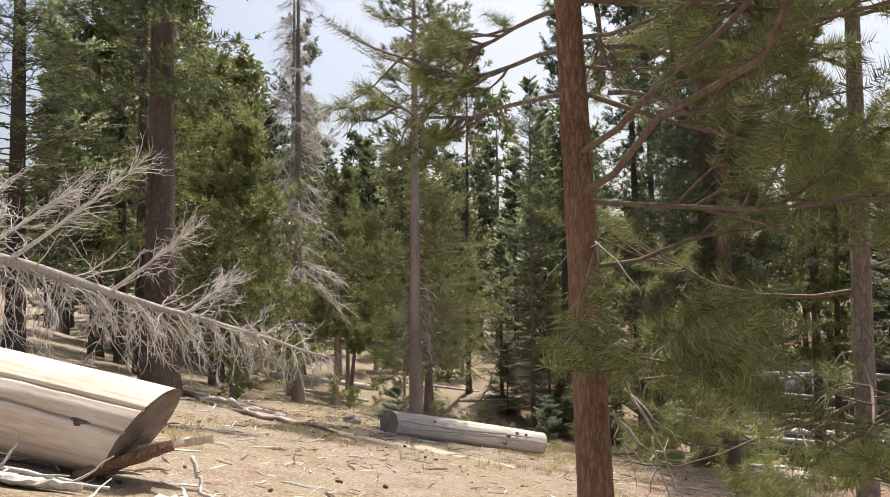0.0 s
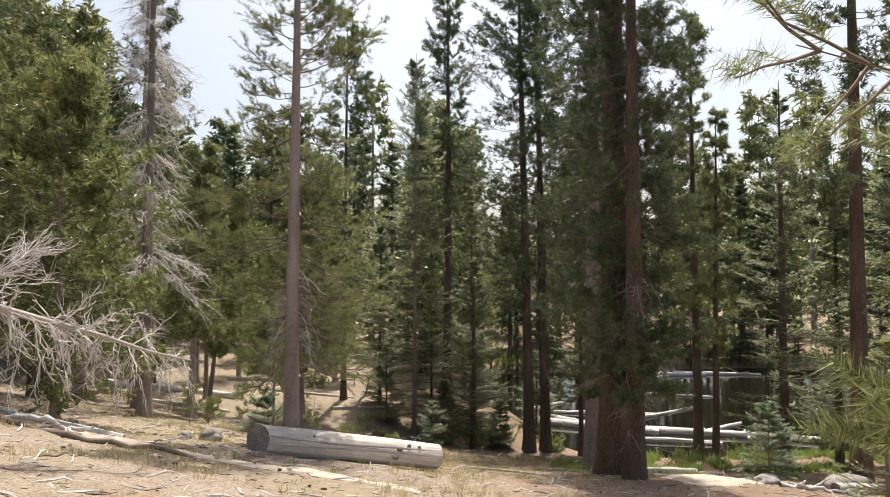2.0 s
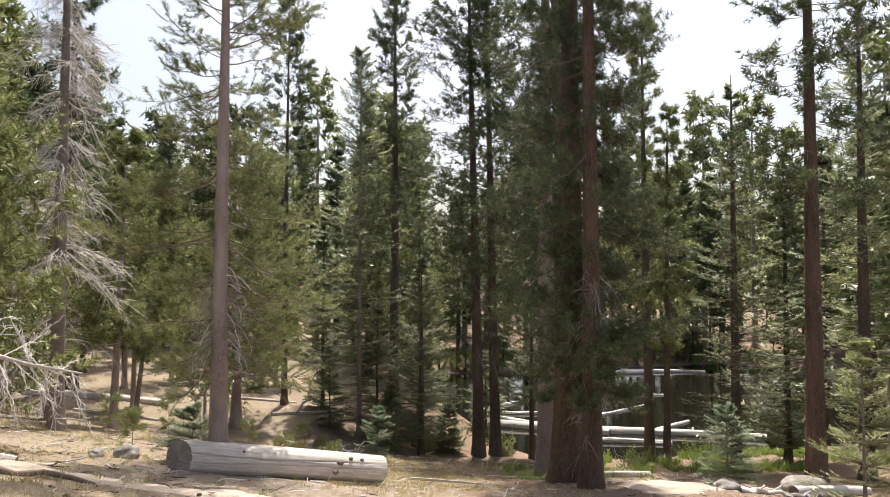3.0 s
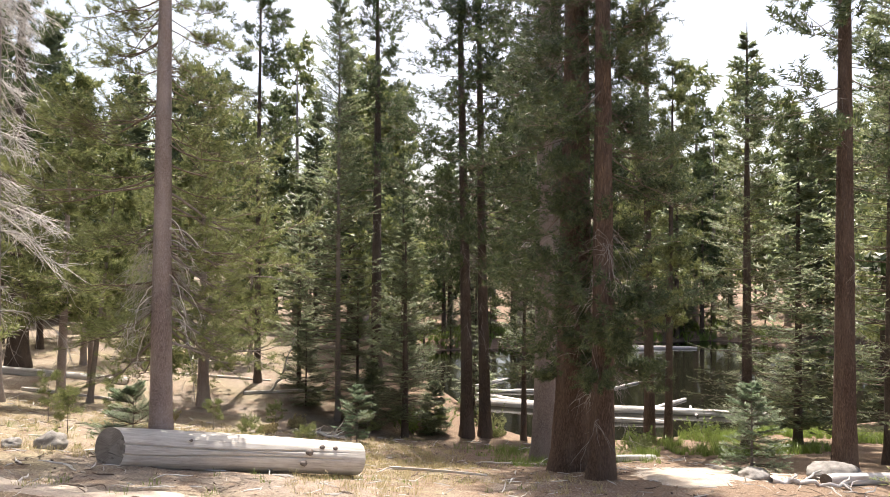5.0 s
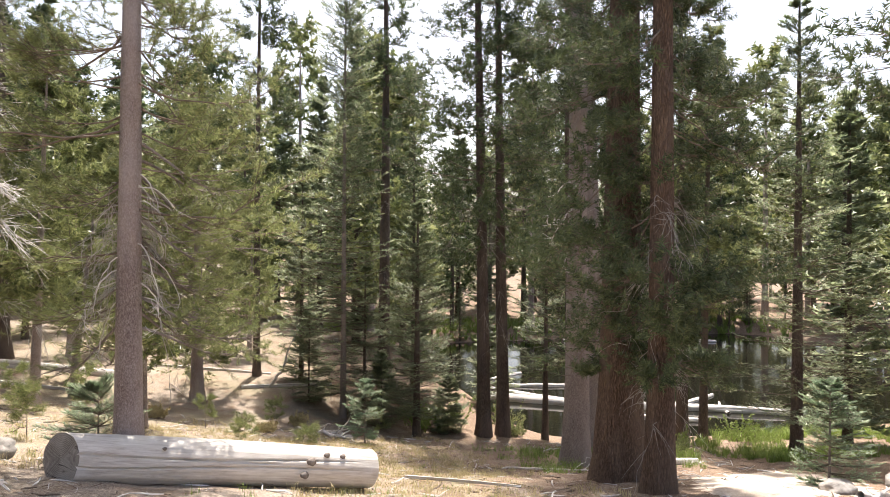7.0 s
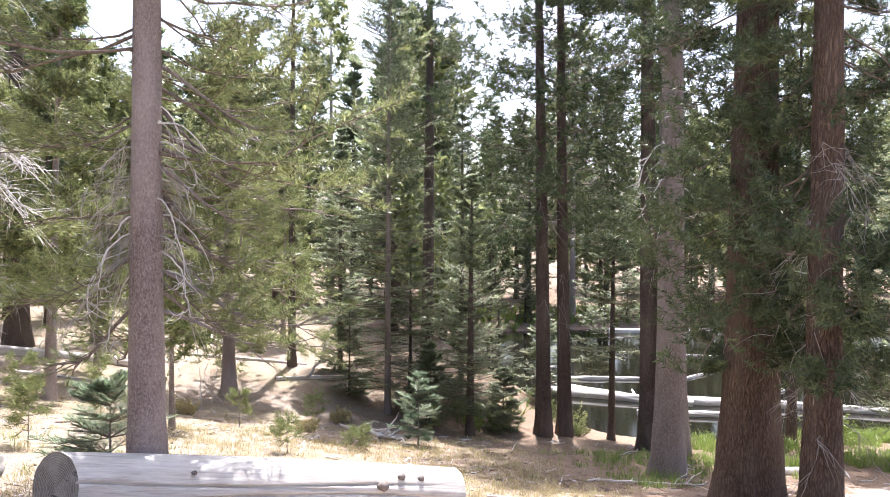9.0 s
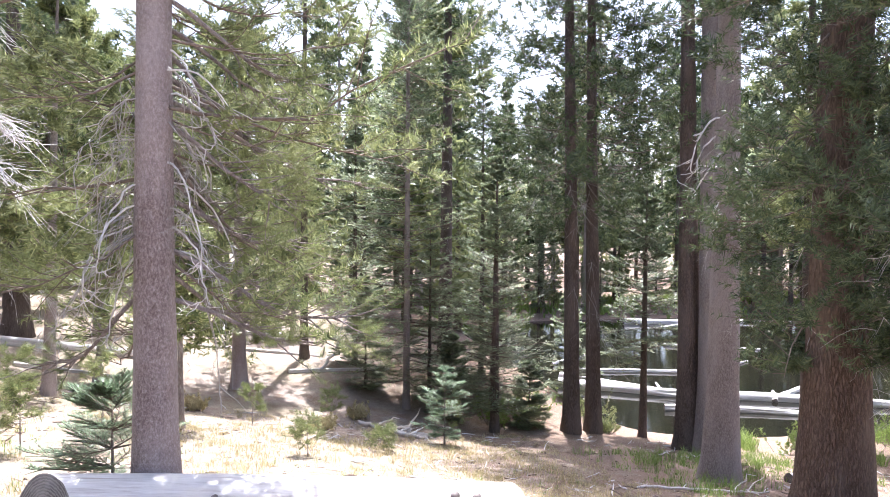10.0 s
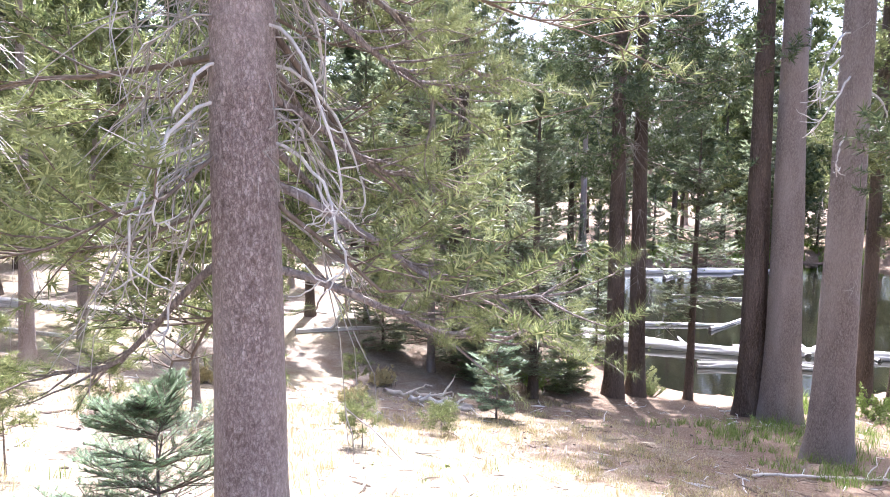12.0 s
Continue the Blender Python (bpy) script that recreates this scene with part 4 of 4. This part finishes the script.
# the great log where the walk begins
make_log("fallen_log", (-1.92, 4.47, 0.80), (-6.6, 5.0, 1.86), 0.315, 0.33, LOG_WARM, 5,
         "thick pale barkless log with an oblique sawn end and knots", "fallen logs", cracks=7, sides=220, rows=110,
         knots=[(0.055, 0.2, 0.055)], front=0.25, slant=(-0.42, 0.0))
# logs that float in the pond and lie along its shore
POND_LOGS = [
    ((10.4, 33.4), (15.0, 30.2), 0.21, 0.16), ((14.6, 30.7), (21.0, 27.6), 0.20, 0.15), ((11.0, 34.6), (13.8, 31.2), 0.17, 0.12), ((12.0, 35.6), (17.0, 34.2), 0.10, 0.07),
    ((21.0, 47.8), (27.5, 46.4), 0.22, 0.14), ((25.6, 47.6), (31.5, 45.9), 0.17, 0.10), ((22.0, 45.2), (24.6, 46.6), 0.12, 0.07), ((16.0, 33.6), (20.5, 35.9), 0.09, 0.05),
    ((12.4, 29.6), (16.6, 27.9), 0.13, 0.10), ((17.0, 29.9), (20.0, 31.6), 0.12, 0.07), ((19.0, 40.2), (23.0, 38.2), 0.10, 0.06), ((11.6, 36.8), (14.0, 38.4), 0.09, 0.06), ((16.6, 29.6), (17.6, 30.9), 0.10, 0.05), ((13.6, 31.6), (14.2, 33.0), 0.06, 0.03), ((18.4, 28.6), (19.3, 30.3), 0.07, 0.04),
]
for i, ((ax, ay), (bx, by), ra, rb) in enumerate(POND_LOGS):
    make_log("pond_log", (ax, ay, WATER_Z + ra * 0.45), (bx, by, WATER_Z + rb * 0.45), ra, rb, SILVER, 20 + i,
             "bleached log half afloat in the pond", "logs in the pond", cracks=4, sides=26, rows=40, rough=0.05, bend=0.02 * math.sin(i * 2.4) + 0.012 * (i % 3))
# logs and poles on the clearing floor
FLOOR_LOGS = [((-8.2, 31.4), (-3.2, 30.6), 0.17, 0.12), ((0.6, 30.0), (3.6, 30.6), 0.07, 0.05), ((-2.4, 32.4), (1.6, 31.8), 0.06, 0.04), ((-6.0, 29.0), (-3.2, 28.6), 0.06, 0.04),
              ((3.1, 17.35), (4.75, 16.6), 0.028, 0.018), ((11.0, 15.2), (13.4, 15.6), 0.13, 0.11), ((-6.2, 14.6), (-3.2, 13.9), 0.06, 0.04), ((-4.0, 34.5), (0.5, 35.2), 0.10, 0.07), ((9.0, 20.3), (11.0, 20.7), 0.10, 0.08)]
for i, ((ax, ay), (bx, by), ra, rb) in enumerate(FLOOR_LOGS):
    make_log("pole_or_shade_line" if ra < 0.1 else "fallen_log", (ax, ay, gz(ax, ay) + ra * 0.7), (bx, by, gz(bx, by) + rb * 0.7), ra, rb, SILVER, 50 + i,
             "weathered grey fallen pole on the forest floor" if ra < 0.1 else "weathered grey log on the forest floor", "fallen poles", cracks=3, sides=20, rows=20)


def fallen_crown():
    """A dead tree that has toppled: a bare silver stem with a fringe of fine twigs."""
    r = np.random.default_rng(9)
    a, b = np.array([-7.4, 5.4, 3.1]), np.array([-1.62, 10.4, 0.52])
    t = np.linspace(0, 1, 16)
    pts = a + (b - a) * t[:, None] + np.array([0, 0, 1.0]) * (0.03 * np.sin(t * np.pi))[:, None] + r.normal(0, 0.012, (16, 3))
    rad = 0.095 * (1 - t) ** 0.85 + 0.008
    ob = thing("fallen_dead_tree", *pts[0], "toppled dead tree with bare silver stem and brittle twigs", "dead tree")
    off = pts[0]
    v, f = tubes((pts - off)[None], rad[None], 12)
    part("trunk", mesh_of("trunk", v, f, [DEAD_TWIG], True), ob)
    n = 230
    k = 0.22 + 0.77 * r.random(n)
    s, d = pick((pts - off)[None], np.zeros(n, int), k)
    az = r.random(n) * 2 * np.pi
    ln = (0.85 * (1.08 - k) + 0.30) * (0.5 + 0.7 * r.random(n))
    ln = np.where(k < 0.5, ln * 0.9, ln)
    down = r.random(n) < 0.86
    el = np.where(down, r.normal(-0.75, 0.3, n), r.normal(0.5, 0.25, n))
    lim = curves(s, az, el, ln, np.where(down, -0.35, 0.15), 8, r, 0.055)
    lim = lim + (d[:, None] * np.linspace(0, 1, 8)[None, :, None] ** 1.2) * (0.35 * ln)[:, None, None]
    geo = [tubes(lim, np.linspace(1, 0.25, 8)[None] * (0.0045 + 0.006 * ln)[:, None], 5)]
    n2 = n * 12
    who = np.repeat(np.arange(n), 12)
    s2, d2 = pick(lim, who, 0.15 + 0.85 * r.random(n2))
    az2 = np.arctan2(d2[:, 1], d2[:, 0]) + r.normal(0, 0.8, n2)
    tw = curves(s2, az2, np.arcsin(np.clip(d2[:, 2], -1, 1)) + r.normal(0, 0.45, n2), ln[who] * (0.12 + 0.28 * r.random(n2)), r.normal(0, 0.2, n2), 5, r, 0.05)
    geo.append(tubes(tw, np.linspace(0.0045, 0.0018, 5)[None] * np.ones((n2, 1)), 3))
    # three long boughs that rise from the stem
    for q, az0, l0 in ((0.44, 0.25, 1.7), (0.58, 0.15, 1.2), (0.70, 0.3, 0.7), (0.40, 0.6, 1.3), (0.37, 1.6, 1.2)):
        s0, _ = pick((pts - off)[None], np.zeros(1, int), np.array([q]))
        bo = curves(s0, np.array([az0]), np.array([0.62]), np.array([l0]), np.array([0.10]), 12, r, 0.012)
        geo.append(tubes(bo, np.linspace(0.03, 0.005, 12)[None], 6))
        m = 40
        s3, d3 = pick(bo, np.zeros(m, int), 0.3 + 0.7 * r.random(m))
        tw = curves(s3, np.arctan2(d3[:, 1], d3[:, 0]) + r.normal(0, 0.6, m), r.normal(0.5, 0.4, m), 0.15 + 0.35 * r.random(m), r.normal(0, 0.15, m), 6, r, 0.04)
        geo.append(tubes(tw, np.linspace(0.006, 0.002, 6)[None] * np.ones((m, 1)), 4))
        m2 = m * 5
        s4, d4 = pick(tw, np.repeat(np.arange(m), 5), 0.2 + 0.8 * r.random(m2))
        t4 = curves(s4, np.arctan2(d4[:, 1], d4[:, 0]) + r.normal(0, 0.7, m2), r.normal(0.4, 0.4, m2), 0.06 + 0.14 * r.random(m2), r.normal(0, 0.1, m2), 4, r, 0.05)
        geo.append(tubes(t4, np.linspace(0.003, 0.0015, 4)[None] * np.ones((m2, 1)), 3))
    v, f = joined(geo)
    part("dead_branching", mesh_of("dead_branching", v, f, [SILVER], True), ob)


fallen_crown()
# the snapped stump that holds its upper end
sv, sf = tubes(np.array([[[0, 0, -0.3], [0, 0, 0.3], [0.02, 0, 1.0], [0, 0.02, 1.9]]]), np.array([[0.34, 0.24, 0.2, 0.17]]), 16)
stump = thing("broken_stump", -7.45, 5.35, gz(-7.45, 5.35), "tall snapped stump holding up the toppled tree", "stump")
part("trunk", mesh_of("trunk", sv, sf, [BARK_GREY], True), stump)


# ---- stones, slabs and loose wood ----
def stone(name, x, y, sx, sy, sz, seed, label, group="stones", sink=0.25):
    bm = bmesh.new()
    bmesh.ops.create_icosphere(bm, subdivisions=4, radius=1.0)
    for v in bm.verts:
        n = noise.noise(v.co * 1.3 + Vector((seed, 0, 0))) * 0.28 + noise.noise(v.co * 4 + Vector((0, seed, 0))) * 0.08
        v.co *= 1 + n
        v.co = Vector((v.co.x * sx, v.co.y * sy, v.co.z * sz))
    me = bpy.data.meshes.new(name)
    bm.to_mesh(me)
    bm.free()
    me.materials.append(ROCK)
    me.polygons.foreach_set("use_smooth", [True] * len(me.polygons))
    ob = new(name, me)
    ob.matrix_world = pose(x, y, gz(x, y) + sz * (1 - 2 * sink), 0, 0, seed * 40)
    return tagged(ob, label, "stone", group)


stone("stone", -2.18, 16.2, 0.23, 0.17, 0.17, 1, "rounded grey stone beside the path")
stone("stone", -2.62, 16.0, 0.15, 0.12, 0.10, 2, "small brown stone beside the path")
stone("stone", 3.25, 24.3, 0.22, 0.14, 0.08, 3, "flat grey stone in the needle litter")
stone("stone", 12.2, 16.1, 0.55, 0.4, 0.25, 4, "low pale boulder on the bank")
stone("stone", 9.2, 15.0, 0.3, 0.24, 0.12, 5, "low pale stone on the bank")


def slab(name, a, b, width, thick, seed, mat, label, category, group=""):
    """A split piece of wood: a bent board with ragged edges and a broken end."""
    r = np.random.default_rng(seed)
    n, m = 18, 7
    a, b = np.array(a), np.array(b)
    d = unit(b - a)
    side = unit(np.cross(d, np.array([0.2, 0.3, 1.0])))
    up = np.cross(side, d)
    t = np.linspace(0, 1, n)
    verts = []
    for s in (1, -1):
        for i in range(n):
            w = width * (0.55 + 0.45 * math.sin(2.2 * t[i] + 0.5)) * (1 + 0.25 * (r.random() - 0.5)) * (1 - 0.75 * t[i] ** 4)
            for j in range(m):
                q = j / (m - 1) - 0.5
                p = a + (b - a) * t[i] + side * (w * q) + up * (s * thick * 0.5 * (1 - 1.6 * q * q) + 0.35 * width * q * q + 0.006 * r.normal())
                verts.append(p)
    faces = []
    for s in range(2):
        o = s * n * m
        for i in range(n - 1):
            for j in range(m - 1):
                f = [o + i * m + j, o + i * m + j + 1, o + (i + 1) * m + j + 1, o + (i + 1) * m + j]
                faces.append(f if s == 0 else f[::-1])
    o = n * m
    for i in range(n - 1):
        faces.append([i * m, (i + 1) * m, o + (i + 1) * m, o + i * m])
        faces.append([(i + 1) * m + m - 1, i * m + m - 1, o + i * m + m - 1, o + (i + 1) * m + m - 1])
    for j in range(m - 1):
        faces.append([j + 1, j, o + j, o + j + 1])
        faces.append([(n - 1) * m + j, (n - 1) * m + j + 1, o + (n - 1) * m + j + 1, o + (n - 1) * m + j])
    ob = part(name, mesh_of(name, np.array(verts), np.array(faces), [mat], False))
    return tagged(ob, label, category, group)


def stick(name, pts, r0, r1, mat, label, forks=0, seed=0, category="branch", group="loose branches"):
    """A crooked dead branch on the ground, with side twigs."""
    r = np.random.default_rng(seed)
    pts = np.array([(x, y, gz(x, y) + z) for x, y, z in pts])
    t = np.linspace(0, 1, 14)
    u = np.linspace(0, 1, len(pts))
    line = np.stack([np.interp(t, u, pts[:, i]) for i in range(3)], axis=-1) + r.normal(0, r0 * 0.5, (14, 3))
    v, f = tubes(line[None], np.linspace(r0, r1, 14)[None], 8)
    ob = part(name, mesh_of(name, v, f, [mat], True))
    if forks:
        s, d = pick(line[None], np.zeros(forks, int), 0.2 + 0.75 * r.random(forks))
        L = np.linalg.norm(pts[-1] - pts[0])
        tw = curves(s, np.arctan2(d[:, 1], d[:, 0]) + r.normal(0, 0.8, forks), r.normal(0.25, 0.35, forks), L * (0.12 + 0.25 * r.random(forks)), r.normal(-0.1, 0.2, forks), 6, r, 0.05)
        for i in range(forks):
            tv, tf = tubes(tw[i:i + 1], np.linspace(r1 * 1.1, r1 * 0.4, 6)[None], 5)
            part("twig", mesh_of("twig", tv, tf, [mat], True), ob)
    return tagged(ob, label, category, group)


def scatter(name, count, box, size, mat, label, category, seed, flat=0.3, lift=0.3, avoid=None, sides=4, fat=1.0):
    """Short bits of wood and bark, strewn."""
    r = np.random.default_rng(seed)
    x, y = r.uniform(box[0], box[1], count), r.uniform(box[2], box[3], count)
    dens = fbm(x, y, seed, 3, 0.5)
    ok = (dens > -0.25) & (lie(x, y) > WATER_Z + 0.1)
    x, y = x[ok], y[ok]
    n = len(x)
    ln = size * (0.4 + 1.4 * r.random(n) ** 2)
    rad = fat * ln * (0.02 + 0.035 * r.random(n))
    az = r.random(n) * 2 * np.pi
    st = np.stack([x, y, ground_z(x, y) + rad * 0.6], axis=-1)
    lines = curves(st, az, r.normal(0, flat * 0.3, n), ln, r.normal(0, 0.05, n), 4, r, 0.06)
    lines[:, :, 2] = np.maximum(ground_z(lines[:, :, 0], lines[:, :, 1]) + rad[:, None] * 0.5, lines[:, :, 2])
    v, f = tubes(lines, rad[:, None] * np.array([[0.6, 1, 0.95, 0.35]]), sides)
    return tagged(part(name, mesh_of(name, v, f, [mat], False)), label, category, kind="stuff")


# broken wood under and beside the great log
z0 = gz(-2.0, 4.2)
slab("bark_slab", (-2.25, 4.3, z0 + 0.03), (-1.7, 4.42, z0 + 0.2), 0.22, 0.06, 1, BARK_WARM, "split slab of brown wood under the log's sawn end", "wood slab", "broken wood")
slab("bark_slab", (-2.3, 4.55, z0 + 0.10), (-1.55, 4.75, z0 + 0.16), 0.2, 0.04, 2, LOG_WARM, "split slab of pale wood beside the log", "wood slab", "broken wood")
slab("bark_slab", (-2.55, 3.72, gz(-2.55, 3.72) + 0.03), (-1.95, 3.78, gz(-1.95, 3.78) + 0.03), 0.16, 0.04, 3, LOG_WOOD, "bleached splinter of wood on the ground", "wood slab", "broken wood")
slab("bark_slab", (-0.55, 4.95, gz(-0.55, 4.95) + 0.03), (-0.12, 5.0, gz(-0.12, 5.0) + 0.04), 0.12, 0.04, 4, LOG_WOOD, "bleached splinter of wood on the ground", "wood slab", "broken wood")
stick("dead_branch", [(-2.9, 4.05, 0.03), (-2.4, 3.95, 0.05), (-1.9, 4.0, 0.04)], 0.017, 0.01, SILVER, "grey broken branch lying before the log", 4, 5)
stick("dead_branch", [(-1.62, 4.5, 0.25), (-1.55, 4.45, 0.12), (-1.5, 4.4, 0.03), (-1.36, 4.36, 0.03)], 0.016, 0.009, SILVER, "crooked grey branch stub beside the log", 3, 6)
stick("dead_branch", [(-1.6, 3.8, 0.02), (-1.52, 4.0, 0.06), (-1.45, 4.15, 0.03)], 0.04, 0.02, LOG_WOOD, "bleached wood stub on the ground", 2, 7)
stick("dead_branch", [(0.1, 5.1, 0.03), (0.25, 5.15, 0.12), (0.36, 5.2, 0.2)], 0.02, 0.008, LOG_WOOD, "bleached splintered branch end", 4, 8)
stick("dead_branch", [(-5.0, 13.6, 0.05), (-4.2, 13.4, 0.12), (-3.6, 13.3, 0.06)], 0.05, 0.03, SILVER, "pale branch lying at the wood's edge", 4, 9)
# this dark rod is added to draw the shaded rut edge below the path
stick("pole_or_shade_line", [(-5.8, 14.4, 0.05), (-4.3, 13.1, 0.04), (-3.1, 12.35, 0.03), (-1.9, 12.45, 0.02)], 0.065, 0.03, TWIG, "dark thin rod added for a shaded rut edge across the slope", 0, 10)
# sticks and seedlings in the clearing behind the pine
stick("dead_branch", [(1.5, 30.2, 0.0), (1.9, 30.1, 0.6), (2.2, 30.1, 1.5), (2.4, 30.0, 2.2)], 0.05, 0.02, SILVER, "crooked upright dead stem in the clearing", 6, 11)
stick("dead_branch", [(2.35, 24.9, 0.06), (2.7, 24.6, 0.12), (3.1, 24.2, 0.05)], 0.06, 0.03, SILVER, "weathered root piece lying in needle litter", 8, 12)
stick("dead_branch", [(2.0, 25.9, 0.05), (2.6, 25.8, 0.05), (3.3, 25.6, 0.04)], 0.05, 0.03, LOG_WARM, "short broken branch before the thicket", 4, 13)
stick("dead_branch", [(5.6, 19.6, 0.02), (6.6, 19.2, 0.05), (7.4, 18.9, 0.03)], 0.022, 0.01, LOG_WOOD, "thin bleached branch in the needle litter", 6, 14)
stick("dead_branch", [(0.2, 17.6, 0.02), (1.2, 17.3, 0.04), (2.2, 17.5, 0.02)], 0.015, 0.008, SILVER, "thin bleached branch behind the log", 8, 15)
stick("dead_branch", [(9.2, 14.6, 0.03), (10.2, 14.9, 0.06), (11.0, 14.7, 0.04)], 0.05, 0.03, SILVER, "grey branch lying on the bank", 6, 16)
for i, (x, y, hh) in enumerate([(-2.45, 18.5, 0.95), (0.7, 20.6, 0.7), (-0.2, 24.2, 0.9), (2.0, 21.6, 0.55), (1.5, 26.0, 0.9), (-3.4, 21.2, 1.1), (4.1, 25.0, 0.9), (-1.9, 19.7, 1.3)]):
    plant("pine_seedling", pine(hh, 0.012, BARK_GREY, PINE_GREEN, 200 + i, base=0.3, wide=0.28, limbs=14, twigs=5, tufts=3, count=16, length=0.07, width=0.007, sides=7), x, y,
          "small sparse pine seedling in the dry clearing", "seedling", "pine seedlings")
scatter("twig_litter", 2600, (-7, 13, 3, 26), 0.16, TWIG, "brown twigs and cone scales strewn on the ground", "litter", 61)
scatter("twig_litter", 2400, (-6, 12, 3, 26), 0.2, SILVER, "bleached twigs strewn on the ground", "litter", 62)
scatter("wood_chips", 700, (-4, 3, 3.2, 8), 0.10, LOG_WARM, "pale wood chips and bark scraps on the ground", "litter", 63, sides=3)
scatter("pine_cones", 700, (-4, 9, 4, 23), 0.036, BARK_DARK, "small dark pine cones strewn on the ground", "pine cones", 65, sides=6, fat=7.0)
scatter("fallen_needles", 4200, (-4, 11, 8, 25), 0.075, BARK_RED, "reddish fallen needles and bark flakes", "litter", 64, sides=3)


def grass(name, count, box, h, mat, label, seed, blades=14, thick=0.006, where=-0.1, patch=0.5):
    r = np.random.default_rng(seed)
    x, y = r.uniform(box[0], box[1], count), r.uniform(box[2], box[3], count)
    ok = (fbm(x, y, seed, 3, patch) > where) & (lie(x, y) > WATER_Z + 0.02)
    x, y = x[ok], y[ok]
    n = len(x)
    base = np.stack([x, y, ground_z(x, y) - 0.01], axis=-1)[:, None] + np.concatenate([r.normal(0, 0.045, (n, blades, 2)), np.zeros((n, blades, 1))], axis=2)
    hh = h * (0.4 + 0.8 * r.random((n, blades, 1))) * (0.6 + 0.6 * r.random((n, 1, 1)))
    lean = np.concatenate([r.normal(0, 0.45, (n, blades, 2)), np.ones((n, blades, 1))], axis=2)
    mid = base + lean * hh * np.array([0.35, 0.35, 0.6])
    tip = base + lean * hh * np.array([1.0, 1.0, 0.95])
    ang = r.random((n, blades, 1)) * 6.283
    w = np.concatenate([np.cos(ang), np.sin(ang), 0 * ang], axis=2) * thick * 0.5
    v = np.stack([base - w, base + w, mid + w * 0.8, mid - w * 0.8, tip], axis=2).reshape(-1, 3)
    i = np.arange(n * blades)[:, None] * 5
    f = np.concatenate([i + np.array([[0, 1, 2]]), i + np.array([[0, 2, 3]]), i + np.array([[3, 2, 4]])])
    return tagged(part(name, mesh_of(name, v, f, [mat], False)), label, "grass", kind="stuff")


def shrub(x, y, w, h, seed, mat, label):
    """A low bush: many thin stems and small pointed leaves."""
    r = np.random.default_rng(seed)
    n = 46
    st = np.concatenate([r.normal(0, w * 0.18, (n, 2)), np.full((n, 1), -0.03)], axis=1)
    lim = curves(st, r.random(n) * 6.283, 0.75 + 0.6 * r.random(n), h * (0.6 + 0.6 * r.random(n)), r.normal(0, 0.15, n), 5, r, 0.04)
    v, f = tubes(lim, np.linspace(0.006, 0.002, 5)[None] * np.ones((n, 1)), 3)
    m = n * 16
    s, d = pick(lim, np.repeat(np.arange(n), 16), 0.25 + 0.75 * r.random(m))
    lv, lf = needles(s, unit(d + r.normal(0, 0.5, d.shape)), 5, 0.055, 0.022, 0.6, 0.05, r)
    ob = thing("shrub", x, y, gz(x, y), label, "shrub", "shrubs")
    tagged(part("branching", mesh_of("branching", v, f, [TWIG], True), ob), kind="stuff")
    tagged(part("foliage", mesh_of("foliage", lv, lf, [mat], False), ob), kind="stuff")


for i, (x, y, w, h) in enumerate([(7.0, 27.6, 1.2, 0.9), (8.9, 26.9, 0.8, 0.5), (6.0, 27.2, 1.2, 0.8), (9.1, 28.0, 1.0, 0.7), (12.2, 23.4, 1.3, 0.6), (10.9, 25.0, 1.0, 0.6), (15.2, 24.0, 1.6, 0.8), (11.6, 22.2, 0.9, 0.45)]):
    shrub(x, y, w, h, 300 + i, GRASS_GREEN if i % 2 == 0 else PINE_GREEN, "low bright green shrub on the pond bank")
for i, (x, y, w, h) in enumerate([(1.2, 24.6, 0.5, 0.28), (2.2, 26.9, 0.7, 0.35), (-1.4, 25.2, 0.5, 0.3)]):
    shrub(x, y, w, h, 320 + i, GRASS_DRY, "low dry brown shrub in the clearing")
grass("dry_grass", 4200, (-6, 6, 4, 26), 0.12, GRASS_DRY, "tufts of dry straw-coloured grass", 81, where=0.0)
grass("straw_grass", 1900, (-3, 5, 15.5, 23), 0.09, GRASS_DRY, "short dry straw grass in the clearing", 86, where=-0.15)
grass("green_grass", 500, (-4, 8, 6, 24), 0.12, GRASS_GREEN, "sparse green grass tufts", 82, where=0.25)
grass("trunk_grass", 420, (6.2, 11, 18.8, 23.5), 0.22, GRASS_GREEN, "green grass round the trunks on the bank", 85, blades=14, thick=0.009, where=0.0)
grass("bank_grass", 1500, (11.2, 21, 20.5, 26.5), 0.34, GRASS_GREEN, "lush bright green grass on the pond bank", 83, blades=18, thick=0.014, where=-0.2)
grass("shore_grass", 1500, (6, 40, 46, 56), 0.6, GRASS_GREEN, "yellow-green grass along the far shore", 84, blades=12, thick=0.05, where=-0.3)
